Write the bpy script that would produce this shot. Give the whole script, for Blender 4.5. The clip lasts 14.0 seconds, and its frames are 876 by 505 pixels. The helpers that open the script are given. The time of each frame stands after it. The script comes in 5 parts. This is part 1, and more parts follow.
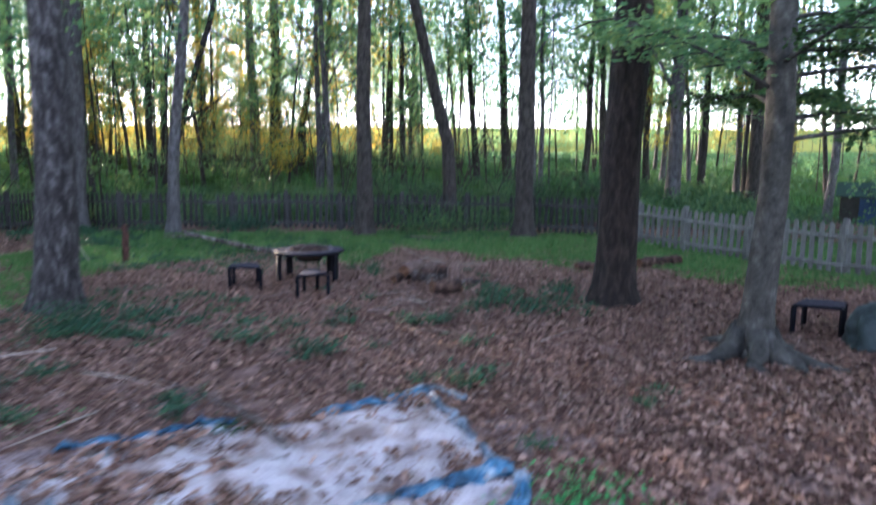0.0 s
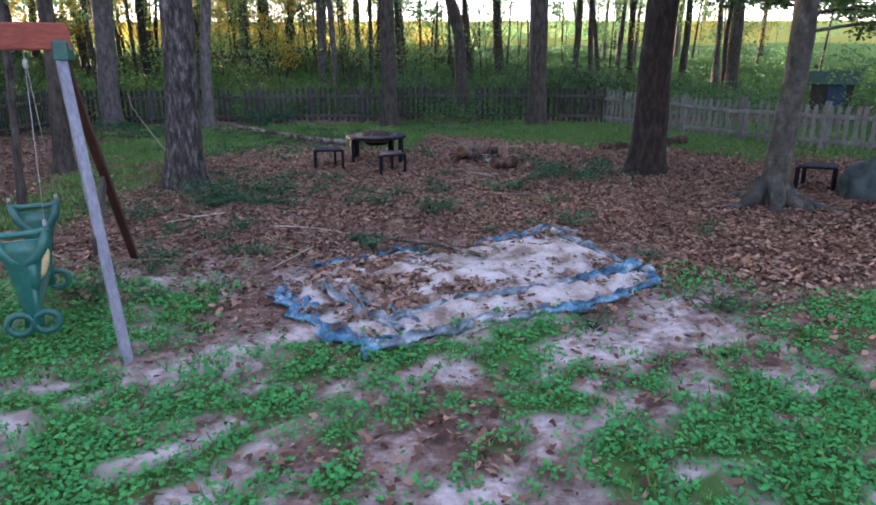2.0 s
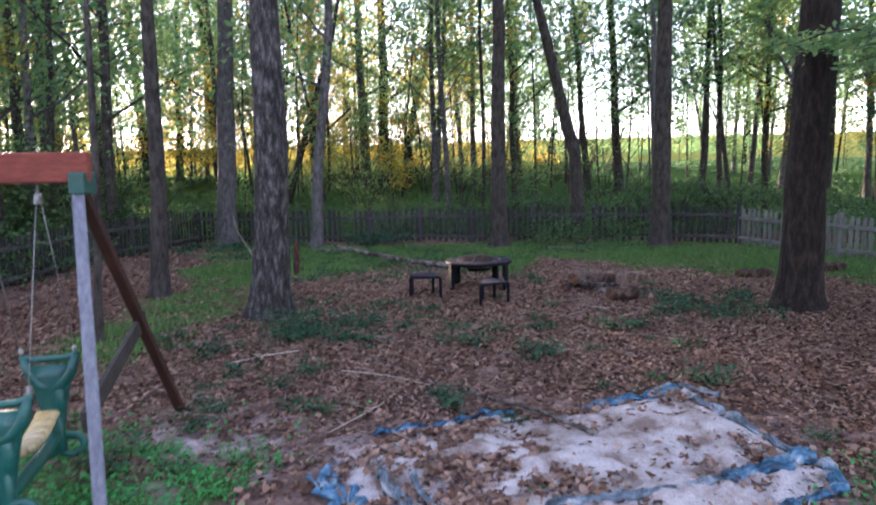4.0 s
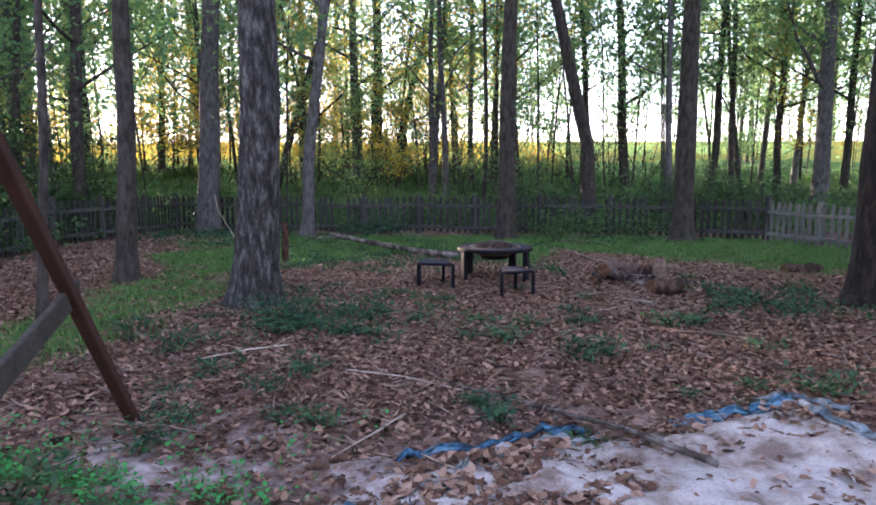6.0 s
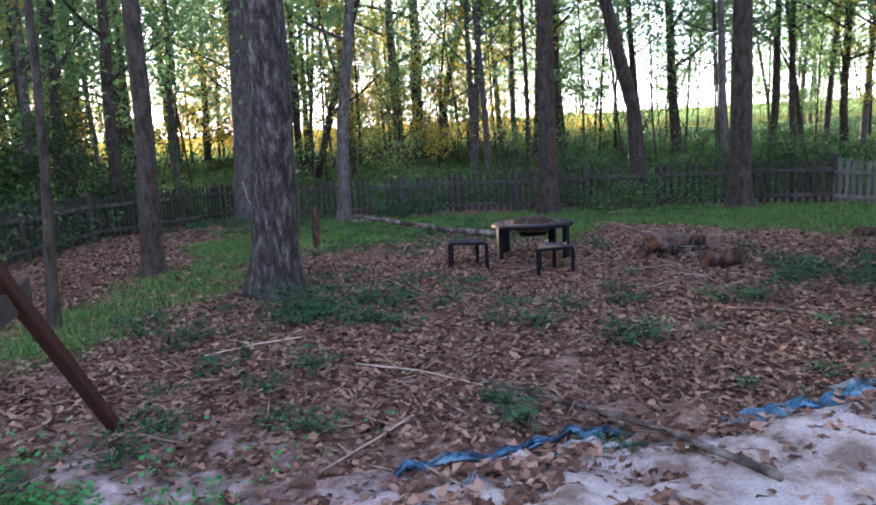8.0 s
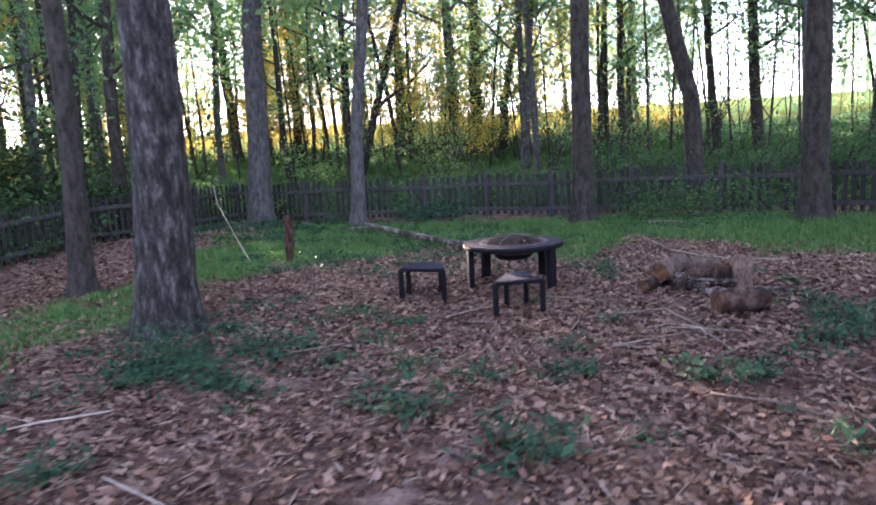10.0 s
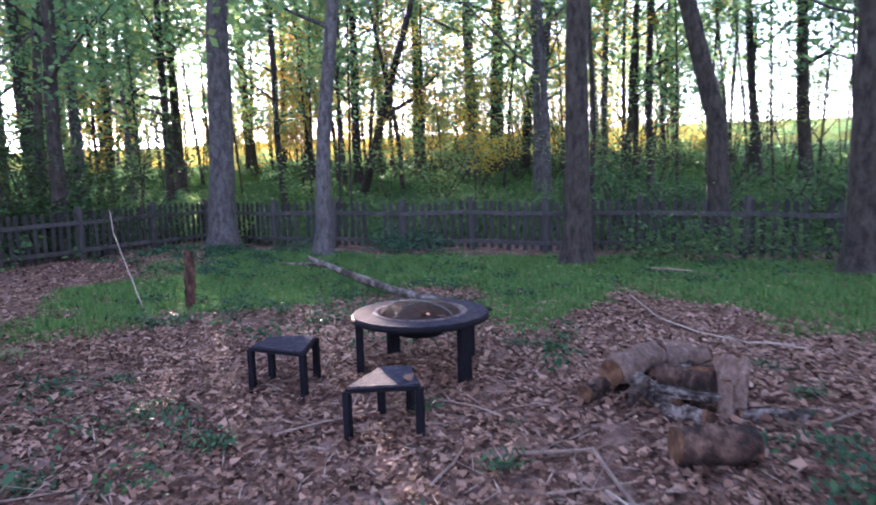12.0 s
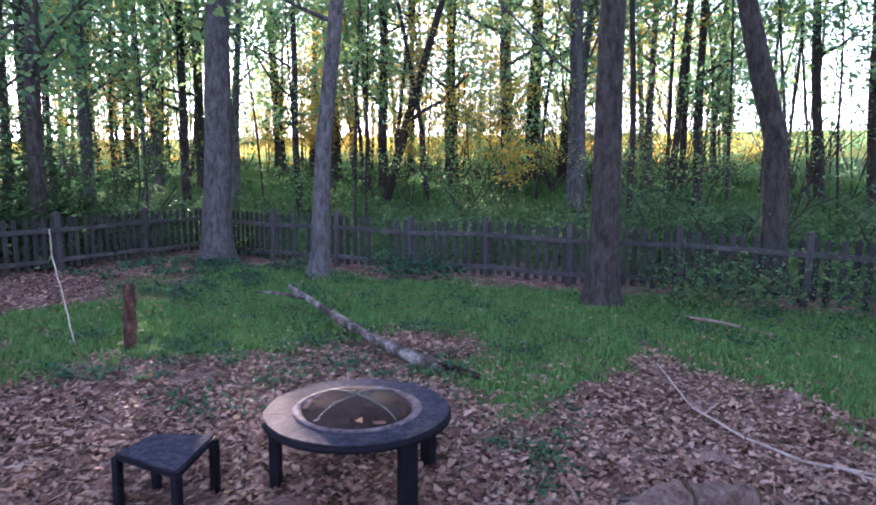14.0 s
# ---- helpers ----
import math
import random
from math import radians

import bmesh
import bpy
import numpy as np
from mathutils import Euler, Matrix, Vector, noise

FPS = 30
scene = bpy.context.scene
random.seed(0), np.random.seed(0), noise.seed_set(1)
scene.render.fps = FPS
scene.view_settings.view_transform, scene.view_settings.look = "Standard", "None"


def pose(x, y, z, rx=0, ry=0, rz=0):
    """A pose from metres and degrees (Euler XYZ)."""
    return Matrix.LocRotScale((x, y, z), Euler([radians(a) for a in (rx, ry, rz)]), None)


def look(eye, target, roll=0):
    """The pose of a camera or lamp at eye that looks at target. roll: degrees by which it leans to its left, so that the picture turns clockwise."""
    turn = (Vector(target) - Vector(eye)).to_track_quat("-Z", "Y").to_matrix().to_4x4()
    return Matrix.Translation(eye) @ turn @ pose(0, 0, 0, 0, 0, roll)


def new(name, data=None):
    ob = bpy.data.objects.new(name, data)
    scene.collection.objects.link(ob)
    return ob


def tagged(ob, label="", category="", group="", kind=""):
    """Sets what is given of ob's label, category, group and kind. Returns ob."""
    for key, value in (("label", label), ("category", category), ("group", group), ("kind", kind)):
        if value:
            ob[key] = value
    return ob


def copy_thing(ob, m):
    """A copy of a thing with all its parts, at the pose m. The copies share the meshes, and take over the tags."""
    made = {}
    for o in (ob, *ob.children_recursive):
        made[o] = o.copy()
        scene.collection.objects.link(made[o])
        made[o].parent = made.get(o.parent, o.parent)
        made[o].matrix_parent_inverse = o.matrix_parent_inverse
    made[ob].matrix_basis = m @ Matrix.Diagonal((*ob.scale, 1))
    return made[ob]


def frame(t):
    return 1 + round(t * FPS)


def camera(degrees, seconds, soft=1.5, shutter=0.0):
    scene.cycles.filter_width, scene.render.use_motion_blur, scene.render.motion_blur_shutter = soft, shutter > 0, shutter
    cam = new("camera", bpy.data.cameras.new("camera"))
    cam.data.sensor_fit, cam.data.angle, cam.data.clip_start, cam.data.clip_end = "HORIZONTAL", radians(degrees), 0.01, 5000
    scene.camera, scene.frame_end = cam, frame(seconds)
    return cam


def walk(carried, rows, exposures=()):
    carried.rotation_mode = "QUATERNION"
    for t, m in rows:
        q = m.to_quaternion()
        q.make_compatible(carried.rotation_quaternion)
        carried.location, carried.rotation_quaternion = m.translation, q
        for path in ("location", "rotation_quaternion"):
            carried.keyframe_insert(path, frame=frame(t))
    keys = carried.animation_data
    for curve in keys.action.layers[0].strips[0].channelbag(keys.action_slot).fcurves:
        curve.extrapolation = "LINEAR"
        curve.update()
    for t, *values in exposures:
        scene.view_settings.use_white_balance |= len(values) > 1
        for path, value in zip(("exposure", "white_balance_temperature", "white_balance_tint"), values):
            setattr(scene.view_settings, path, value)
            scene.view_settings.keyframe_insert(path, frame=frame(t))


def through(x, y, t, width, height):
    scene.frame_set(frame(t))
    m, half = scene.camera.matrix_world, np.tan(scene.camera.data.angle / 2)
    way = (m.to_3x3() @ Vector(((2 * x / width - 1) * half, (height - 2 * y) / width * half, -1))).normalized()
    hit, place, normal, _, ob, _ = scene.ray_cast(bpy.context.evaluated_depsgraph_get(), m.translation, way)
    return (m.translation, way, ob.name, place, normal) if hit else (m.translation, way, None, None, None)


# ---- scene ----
cam = camera(66.0, 14.0, soft=1.8, shutter=0.45)
PATH = [
    (0, (0.387, -0.219, 2.148), (0.471, 1.759, 1.862), 0.3),
    (0.5, (-0.775, -1.3, 2.346), (-0.632, 0.625, 1.823), 0.2),
    (1, (-1.442, -1.627, 2.201), (-1.323, 0.359, 1.991), -13.4),
    (1.5, (-1.667, -1.912, 2.109), (-1.515, 0.029, 1.652), -4.8),
    (2, (-1.595, -2.057, 2.105), (-1.388, -0.152, 1.532), -0.3),
    (2.5, (-1.529, -1.789, 2.14), (-1.321, 0.167, 1.779), -1.4),
    (3, (-1.478, -1.415, 2.148), (-1.259, 0.556, 1.894), -0.9),
    (3.5, (-1.245, -1.072, 2.111), (-1.438, 0.883, 1.735), -0.1),
    (4, (-1.248, -0.716, 2.15), (-1.384, 1.265, 1.908), -1.3),
    (4.2, (-1.264, -0.622, 2.152), (-1.397, 1.362, 1.938), -2.0),
    (6.3, (-1.781, 0.874, 1.643), (-1.874, 2.856, 1.397), 0.2),
    (6.5, (-1.739, 0.916, 1.635), (-1.846, 2.897, 1.375), -0.1),
    (7, (-1.684, 1.032, 1.613), (-1.847, 3.007, 1.346), -2.2),
    (7.5, (-1.62, 1.171, 1.599), (-1.823, 3.143, 1.331), -3.4),
    (8, (-1.502, 1.376, 1.594), (-1.751, 3.34, 1.305), -3.0),
    (8.2, (-1.441, 1.466, 1.598), (-1.715, 3.425, 1.302), -3.0),
    (10.3, (0.068, 3.91, 1.678), (-0.466, 5.815, 1.382), -2.8),
    (10.5, (0.189, 4.196, 1.707), (-0.344, 6.102, 1.418), -2.2),
    (11, (0.393, 4.819, 1.715), (-0.145, 6.729, 1.466), -1.5),
    (11.5, (0.571, 5.426, 1.766), (0.016, 7.329, 1.501), -1.9),
    (12, (0.671, 6.028, 1.78), (0.029, 7.905, 1.523), -1.6),
    (12.5, (0.651, 6.573, 1.813), (-0.12, 8.403, 1.571), -1.1),
    (13, (0.675, 7.077, 1.869), (-0.094, 8.907, 1.627), -1.0),
    (13.5, (0.653, 7.461, 1.932), (-0.106, 9.294, 1.678), -0.5),
    (14, (0.707, 7.763, 2.08), (-0.05, 9.596, 1.818), 0.3),
]
EXPOSURE = 3.52
walk(cam, [(t, look(eye, target, roll)) for t, eye, target, roll in PATH], [(t, EXPOSURE + e, k, tint) for t, e, k, tint in ((0.0, 0.25, 5350, 30), (0.6, 0.2, 5450, 31), (1.0, 0.18, 5650, 36), (1.7, 0.13, 5750, 34), (2.2, 0.12, 5800, 35), (3.0, 0.1, 5800, 37), (6.5, 0.12, 5800, 36), (8.2, 0.17, 5750, 35), (10.5, 0.45, 5500, 41), (14.0, 0.52, 5250, 45))])

# ---- world, sun, exposure ----
SUN_AZ, SUN_EL = 38.0, 8.0          # degrees left of +y, above the horizon
world = bpy.data.worlds.new("evening_sky")
scene.world = world
world.use_nodes = True
wn = world.node_tree.nodes
sky = wn.new("ShaderNodeTexSky")
sky.sky_type = "NISHITA"
sky.sun_disc = False
sky.sun_elevation = radians(SUN_EL)
sky.sun_rotation = radians(-SUN_AZ)
sky.dust_density = 0.15
wn["Background"].inputs["Strength"].default_value = 0.15
haze = wn.new("ShaderNodeHueSaturation")          # thin high haze greys the evening sky
haze.inputs["Saturation"].default_value = 0.55
world.node_tree.links.new(sky.outputs[0], haze.inputs["Color"])
world.node_tree.links.new(haze.outputs[0], wn["Background"].inputs[0])
sun_data = bpy.data.lights.new("sun", "SUN")
sun_data.energy, sun_data.angle, sun_data.color = 5.0, radians(0.6), (1.0, 0.78, 0.46)
sun = new("sun", sun_data)
_s = Vector((-math.sin(radians(SUN_AZ)) * math.cos(radians(SUN_EL)), math.cos(radians(SUN_AZ)) * math.cos(radians(SUN_EL)), math.sin(radians(SUN_EL))))
sun.matrix_world = look(_s * 50, (0, 0, 0))

# ---- materials ----
rng = np.random.default_rng(7)


def ramp(nt, cols):
    r = nt.nodes.new("ShaderNodeValToRGB")
    while len(r.color_ramp.elements) < len(cols):
        r.color_ramp.elements.new(0.5)
    for e, (p, c) in zip(r.color_ramp.elements, cols):
        e.position, e.color = p, (*c, 1)
    return r


def mat(name, cols, scale=4.0, rough=0.85, bump=0.4, fine=40.0, stretch=(1, 1, 1), metal=0.0, vary=0.15, depth=0.02, spec=0.3):
    """Two scales of noise in object space: a colour ramp by the coarse one, speckle and relief by the fine one."""
    m = bpy.data.materials.new(name)
    m.use_nodes = True
    nt = m.node_tree
    b = nt.nodes["Principled BSDF"]
    tc, mp = nt.nodes.new("ShaderNodeTexCoord"), nt.nodes.new("ShaderNodeMapping")
    mp.inputs["Scale"].default_value = stretch
    nt.links.new(tc.outputs["Object"], mp.inputs[0])
    n1, n2 = nt.nodes.new("ShaderNodeTexNoise"), nt.nodes.new("ShaderNodeTexNoise")
    for n, s in ((n1, scale), (n2, fine)):
        n.inputs["Scale"].default_value, n.inputs["Detail"].default_value, n.inputs["Roughness"].default_value = s, 6.0, 0.62
        nt.links.new(mp.outputs[0], n.inputs[0])
    r = ramp(nt, cols)
    nt.links.new(n1.outputs["Fac"], r.inputs[0])
    sp = ramp(nt, [(0.3, (1 - vary * 2,) * 3), (0.7, (1 + vary,) * 3)])
    nt.links.new(n2.outputs["Fac"], sp.inputs[0])
    mx = nt.nodes.new("ShaderNodeMix")
    mx.data_type, mx.blend_type = "RGBA", "MULTIPLY"
    mx.inputs[0].default_value = 1.0
    nt.links.new(r.outputs[0], mx.inputs[6])
    nt.links.new(sp.outputs[0], mx.inputs[7])
    oi, hv = nt.nodes.new("ShaderNodeObjectInfo"), nt.nodes.new("ShaderNodeHueSaturation")
    mr = nt.nodes.new("ShaderNodeMapRange")
    mr.inputs[3].default_value, mr.inputs[4].default_value = 1 - vary, 1 + vary
    nt.links.new(oi.outputs["Random"], mr.inputs[0])
    nt.links.new(mr.outputs[0], hv.inputs["Value"])
    nt.links.new(mx.outputs[2], hv.inputs["Color"])
    nt.links.new(hv.outputs[0], b.inputs["Base Color"])
    b.inputs["Roughness"].default_value, b.inputs["Metallic"].default_value = rough, metal
    b.inputs["Specular IOR Level"].default_value = spec
    bp = nt.nodes.new("ShaderNodeBump")
    bp.inputs["Strength"].default_value, bp.inputs["Distance"].default_value = bump, depth
    ad = nt.nodes.new("ShaderNodeMath")
    ad.operation = "ADD"
    nt.links.new(n1.outputs["Fac"], ad.inputs[0])
    nt.links.new(n2.outputs["Fac"], ad.inputs[1])
    nt.links.new(ad.outputs[0], bp.inputs["Height"])
    nt.links.new(bp.outputs[0], b.inputs["Normal"])
    return m


def leaf_mat(name, cols, through=0.45, rough=0.6):
    """Leaves: colour by island, part of the light passes through."""
    m = bpy.data.materials.new(name)
    m.use_nodes = True
    nt = m.node_tree
    b, out = nt.nodes["Principled BSDF"], nt.nodes["Material Output"]
    g, oi, ad = nt.nodes.new("ShaderNodeNewGeometry"), nt.nodes.new("ShaderNodeObjectInfo"), nt.nodes.new("ShaderNodeMath")
    ad.operation = "MULTIPLY_ADD"
    ad.inputs[1].default_value = 0.3
    r = ramp(nt, cols)
    sc = nt.nodes.new("ShaderNodeMath")
    sc.operation = "MULTIPLY"
    sc.inputs[1].default_value = 0.7
    nt.links.new(g.outputs["Random Per Island"], sc.inputs[0])
    nt.links.new(oi.outputs["Random"], ad.inputs[0])
    nt.links.new(sc.outputs[0], ad.inputs[2])
    nt.links.new(ad.outputs[0], r.inputs[0])
    nt.links.new(r.outputs[0], b.inputs["Base Color"])
    b.inputs["Roughness"].default_value = rough
    b.inputs["Specular IOR Level"].default_value = 0.12
    if through:
        tr, ms = nt.nodes.new("ShaderNodeBsdfTranslucent"), nt.nodes.new("ShaderNodeMixShader")
        nt.links.new(r.outputs[0], tr.inputs[0])
        ms.inputs[0].default_value = through
        nt.links.new(b.outputs[0], ms.inputs[1])
        nt.links.new(tr.outputs[0], ms.inputs[2])
        nt.links.new(ms.outputs[0], out.inputs[0])
    return m


M_OAK = mat("oak_bark", [(0.34, (0.016, 0.014, 0.014)), (0.45, (0.04, 0.036, 0.035)), (0.54, (0.075, 0.07, 0.069)), (0.66, (0.17, 0.165, 0.162))], 15, 0.95, 1.0, 55, (1, 1, 0.32), depth=0.06, vary=0.35)
M_RED = mat("reddish_bark", [(0.38, (0.009, 0.006, 0.005)), (0.5, (0.021, 0.0145, 0.0115)), (0.64, (0.042, 0.031, 0.025))], 13, 0.95, 1.0, 40, (1, 1, 0.3), depth=0.05, vary=0.25)
M_BEECH = mat("smooth_grey_bark", [(0.36, (0.012, 0.012, 0.01)), (0.46, (0.027, 0.026, 0.022)), (0.56, (0.042, 0.041, 0.035)), (0.66, (0.075, 0.073, 0.066))], 6, 0.85, 0.6, 26, (1, 1, 0.7), depth=0.02, vary=0.22)
M_BARK = mat("grey_brown_bark", [(0.36, (0.0154, 0.0132, 0.0121)), (0.5, (0.0374, 0.0319, 0.0275)), (0.64, (0.0594, 0.0528, 0.0462))], 12, 0.95, 1.0, 44, (1, 1, 0.4), depth=0.03)
M_PALE = mat("pale_bark", [(0.36, (0.0399, 0.0377, 0.0377)), (0.5, (0.0753, 0.0728, 0.0728)), (0.64, (0.106, 0.104, 0.104))], 11, 0.9, 1.0, 44, (1, 1, 0.45), depth=0.03)
M_LEAF = leaf_mat("woodland_leaves", [(0.0, (0.06, 0.145, 0.075)), (0.5, (0.115, 0.235, 0.095)), (0.85, (0.2, 0.3, 0.1)), (1.0, (0.3, 0.31, 0.09))], 0.68)
# Darker copy of the woodland leaves, with shade put into the colour.
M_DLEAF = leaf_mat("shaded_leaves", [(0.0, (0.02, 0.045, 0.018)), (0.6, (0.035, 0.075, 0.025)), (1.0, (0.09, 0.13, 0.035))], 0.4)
# Yellow leaves; the low sun's glow is put into their colour.
M_YLEAF = leaf_mat("yellow_sun_glow_leaves", [(0.0, (0.144, 0.204, 0.036)), (0.5, (0.336, 0.288, 0.036)), (1.0, (0.432, 0.228, 0.048))], 0.6)
M_SHRUB = leaf_mat("undergrowth_leaves", [(0.0, (0.03, 0.072, 0.036)), (0.6, (0.054, 0.12, 0.048)), (1.0, (0.12, 0.18, 0.06))], 0.4)
# Undergrowth greens brightened in the colour, since the slope is lit.
M_FLOOR = leaf_mat("lit_slope_plant_leaves", [(0.0, (0.04, 0.09, 0.045)), (0.6, (0.075, 0.15, 0.06)), (1.0, (0.16, 0.21, 0.07))], 0.45)
M_STUMP = mat("rotten_red_wood", [(0.36, (0.02, 0.009, 0.006)), (0.5, (0.06, 0.027, 0.018)), (0.66, (0.13, 0.07, 0.05))], 12, 0.95, 1.0, 40, (1, 1, 0.5), depth=0.03)
M_WEED = leaf_mat("weed_leaves", [(0.0, (0.0195, 0.0536, 0.0341)), (0.6, (0.0341, 0.0878, 0.0439)), (1.0, (0.078, 0.127, 0.0488))], 0.3)
M_GRASS = leaf_mat("grass_blades", [(0.0, (0.0448, 0.118, 0.0358)), (0.6, (0.0806, 0.179, 0.0493)), (1.0, (0.19, 0.258, 0.0896))], 0.35)
M_CLOVER = leaf_mat("clover_leaves", [(0.0, (0.032, 0.19, 0.06)), (0.6, (0.055, 0.3, 0.08)), (1.0, (0.12, 0.4, 0.105))], 0.35)
M_LITTER = leaf_mat("dry_leaves", [(0.0, (0.03, 0.014, 0.01)), (0.3, (0.088, 0.046, 0.031)), (0.55, (0.185, 0.11, 0.077)), (0.8, (0.3, 0.197, 0.15)), (0.95, (0.45, 0.32, 0.265)), (1.0, (0.6, 0.48, 0.42))], 0.0, 0.8)
M_DRY = mat("dry_stick_wood", [(0.3, (0.128, 0.088, 0.072)), (0.6, (0.224, 0.168, 0.136)), (0.8, (0.32, 0.264, 0.232))], 8, 0.9, 0.5, 40)
M_WHITESTICK = mat("bleached_stick_wood", [(0.3, (0.221, 0.176, 0.143)), (0.7, (0.442, 0.37, 0.312))], 8, 0.9, 0.4, 40)
M_LOG = mat("log_bark", [(0.38, (0.0084, 0.0049, 0.0035)), (0.5, (0.035, 0.0189, 0.0133)), (0.62, (0.091, 0.0546, 0.0392)), (0.72, (0.14, 0.098, 0.0805))], 11, 0.95, 1.0, 36, (1, 1, 0.6), depth=0.03)
M_SPLIT = mat("grey_split_wood", [(0.4, (0.01, 0.007, 0.006)), (0.5, (0.055, 0.042, 0.036)), (0.62, (0.2, 0.17, 0.155))], 13, 0.95, 1.0, 40, depth=0.03)
M_BRANCH = mat("peeling_branch_bark", [(0.38, (0.022, 0.017, 0.014)), (0.48, (0.06, 0.047, 0.04)), (0.57, (0.13, 0.115, 0.105)), (0.68, (0.22, 0.2, 0.185))], 7, 0.9, 0.9, 30, depth=0.015)
M_LOGP = mat("pinkish_peeled_log", [(0.3, (0.05, 0.03, 0.022)), (0.42, (0.1, 0.064, 0.05)), (0.55, (0.15, 0.102, 0.082)), (0.7, (0.21, 0.152, 0.127))], 9, 0.95, 1.0, 36, (1, 1, 0.8), depth=0.02)
M_CUT = mat("cut_log_wood", [(0.35, (0.0325, 0.0137, 0.00715)), (0.5, (0.078, 0.0358, 0.0175)), (0.7, (0.13, 0.0715, 0.0423))], 12, 0.9, 0.6, 60)
M_FENCE = mat("weathered_fence_wood", [(0.3, (0.024, 0.023, 0.023)), (0.6, (0.052, 0.051, 0.05)), (0.8, (0.095, 0.094, 0.093))], 5, 0.9, 0.6, 40, (1, 1, 0.15))
# Fence wood darkened in its colour, as the pickets stand against the light.
M_PICKET = mat("backlit_dark_picket_wood", [(0.3, (0.016, 0.018, 0.016)), (0.6, (0.034, 0.036, 0.033)), (0.8, (0.06, 0.062, 0.058))], 5, 0.92, 0.6, 40, (1, 1, 0.15), vary=0.3)
M_FENCE_L = mat("pale_grey_fence_wood", [(0.3, (0.085, 0.087, 0.08)), (0.6, (0.14, 0.143, 0.134)), (0.8, (0.2, 0.202, 0.192))], 5, 0.9, 0.5, 40, (1, 1, 0.15))
M_STEEL = mat("black_painted_steel", [(0.3, (0.003, 0.003, 0.0048)), (0.7, (0.0066, 0.0066, 0.0102))], 10, 0.7, 0.2, 80, spec=0.1)
M_SLATE = mat("dark_slate_tile", [(0.35, (0.014, 0.013, 0.02)), (0.5, (0.026, 0.025, 0.037)), (0.65, (0.05, 0.047, 0.06))], 22, 0.85, 0.6, 80, depth=0.006, spec=0.1, vary=0.22)
M_ASH = mat("ash_and_rust", [(0.3, (0.04, 0.025, 0.018)), (0.6, (0.12, 0.07, 0.045)), (0.8, (0.25, 0.2, 0.17))], 12, 0.95, 0.7, 60)
M_MESHW = mat("sooty_wire_mesh", [(0.3, (0.03, 0.019, 0.014)), (0.7, (0.08, 0.05, 0.038))], 20, 0.7, 0.1, 90, metal=0.2)
M_WIREL = mat("dull_steel_strap", [(0.3, (0.054, 0.057, 0.051)), (0.7, (0.114, 0.114, 0.105))], 20, 0.6, 0.1, 90, metal=0.3)
M_FLANGE = mat("rusty_flange", [(0.35, (0.0331, 0.0194, 0.0177)), (0.5, (0.0884, 0.0663, 0.0691)), (0.65, (0.155, 0.128, 0.133))], 16, 0.8, 0.4, 60)
M_BEAM = mat("red_stained_wood", [(0.3, (0.14, 0.0315, 0.0196)), (0.6, (0.224, 0.0525, 0.0315)), (0.8, (0.28, 0.091, 0.063))], 4, 0.7, 0.4, 40, (0.2, 1, 1))
M_BROWN = mat("brown_stained_wood", [(0.3, (0.0211, 0.00707, 0.0047)), (0.6, (0.0377, 0.0129, 0.00826)), (0.8, (0.0519, 0.0211, 0.0141))], 4, 0.75, 0.4, 40, (1, 1, 0.2))
M_BLUEW = mat("bleached_grey_wood", [(0.3, (0.101, 0.109, 0.138)), (0.6, (0.151, 0.159, 0.188)), (0.8, (0.199, 0.206, 0.228))], 5, 0.8, 0.5, 40, (1, 1, 0.12))
M_PLANK = mat("weathered_plank", [(0.3, (0.0252, 0.0216, 0.018)), (0.7, (0.054, 0.0486, 0.0432))], 5, 0.9, 0.5, 40, (0.2, 1, 1))
M_TEAL = mat("teal_plastic", [(0.3, (0.002, 0.06, 0.05)), (0.7, (0.005, 0.1, 0.08))], 3, 0.45, 0.1, 50, spec=0.5)
M_YELL = mat("faded_yellow_plastic", [(0.3, (0.35, 0.245, 0.07)), (0.6, (0.434, 0.35, 0.189)), (0.8, (0.49, 0.441, 0.336))], 5, 0.5, 0.1, 50, spec=0.5)
M_ROPE = mat("dull_chain_steel", [(0.3, (0.16, 0.16, 0.15)), (0.7, (0.34, 0.34, 0.33))], 40, 0.5, 0.3, 120, metal=0.6)
M_TARP = mat("blue_tarp", [(0.36, (0.012, 0.045, 0.08)), (0.46, (0.035, 0.14, 0.25)), (0.55, (0.085, 0.24, 0.37)), (0.66, (0.34, 0.43, 0.5))], 8, 0.5, 0.9, 30, depth=0.02, spec=0.4)
M_TARPD = mat("dirty_grey_blue_tarp", [(0.36, (0.05, 0.07, 0.085)), (0.5, (0.15, 0.2, 0.24)), (0.6, (0.3, 0.34, 0.37)), (0.7, (0.45, 0.45, 0.46))], 7, 0.6, 0.8, 34, depth=0.012)
M_TARPW = mat("faded_white_tarp", [(0.36, (0.1, 0.12, 0.13)), (0.46, (0.25, 0.28, 0.29)), (0.58, (0.4, 0.42, 0.43)), (0.7, (0.5, 0.5, 0.5))], 7, 0.6, 0.8, 34, depth=0.012)
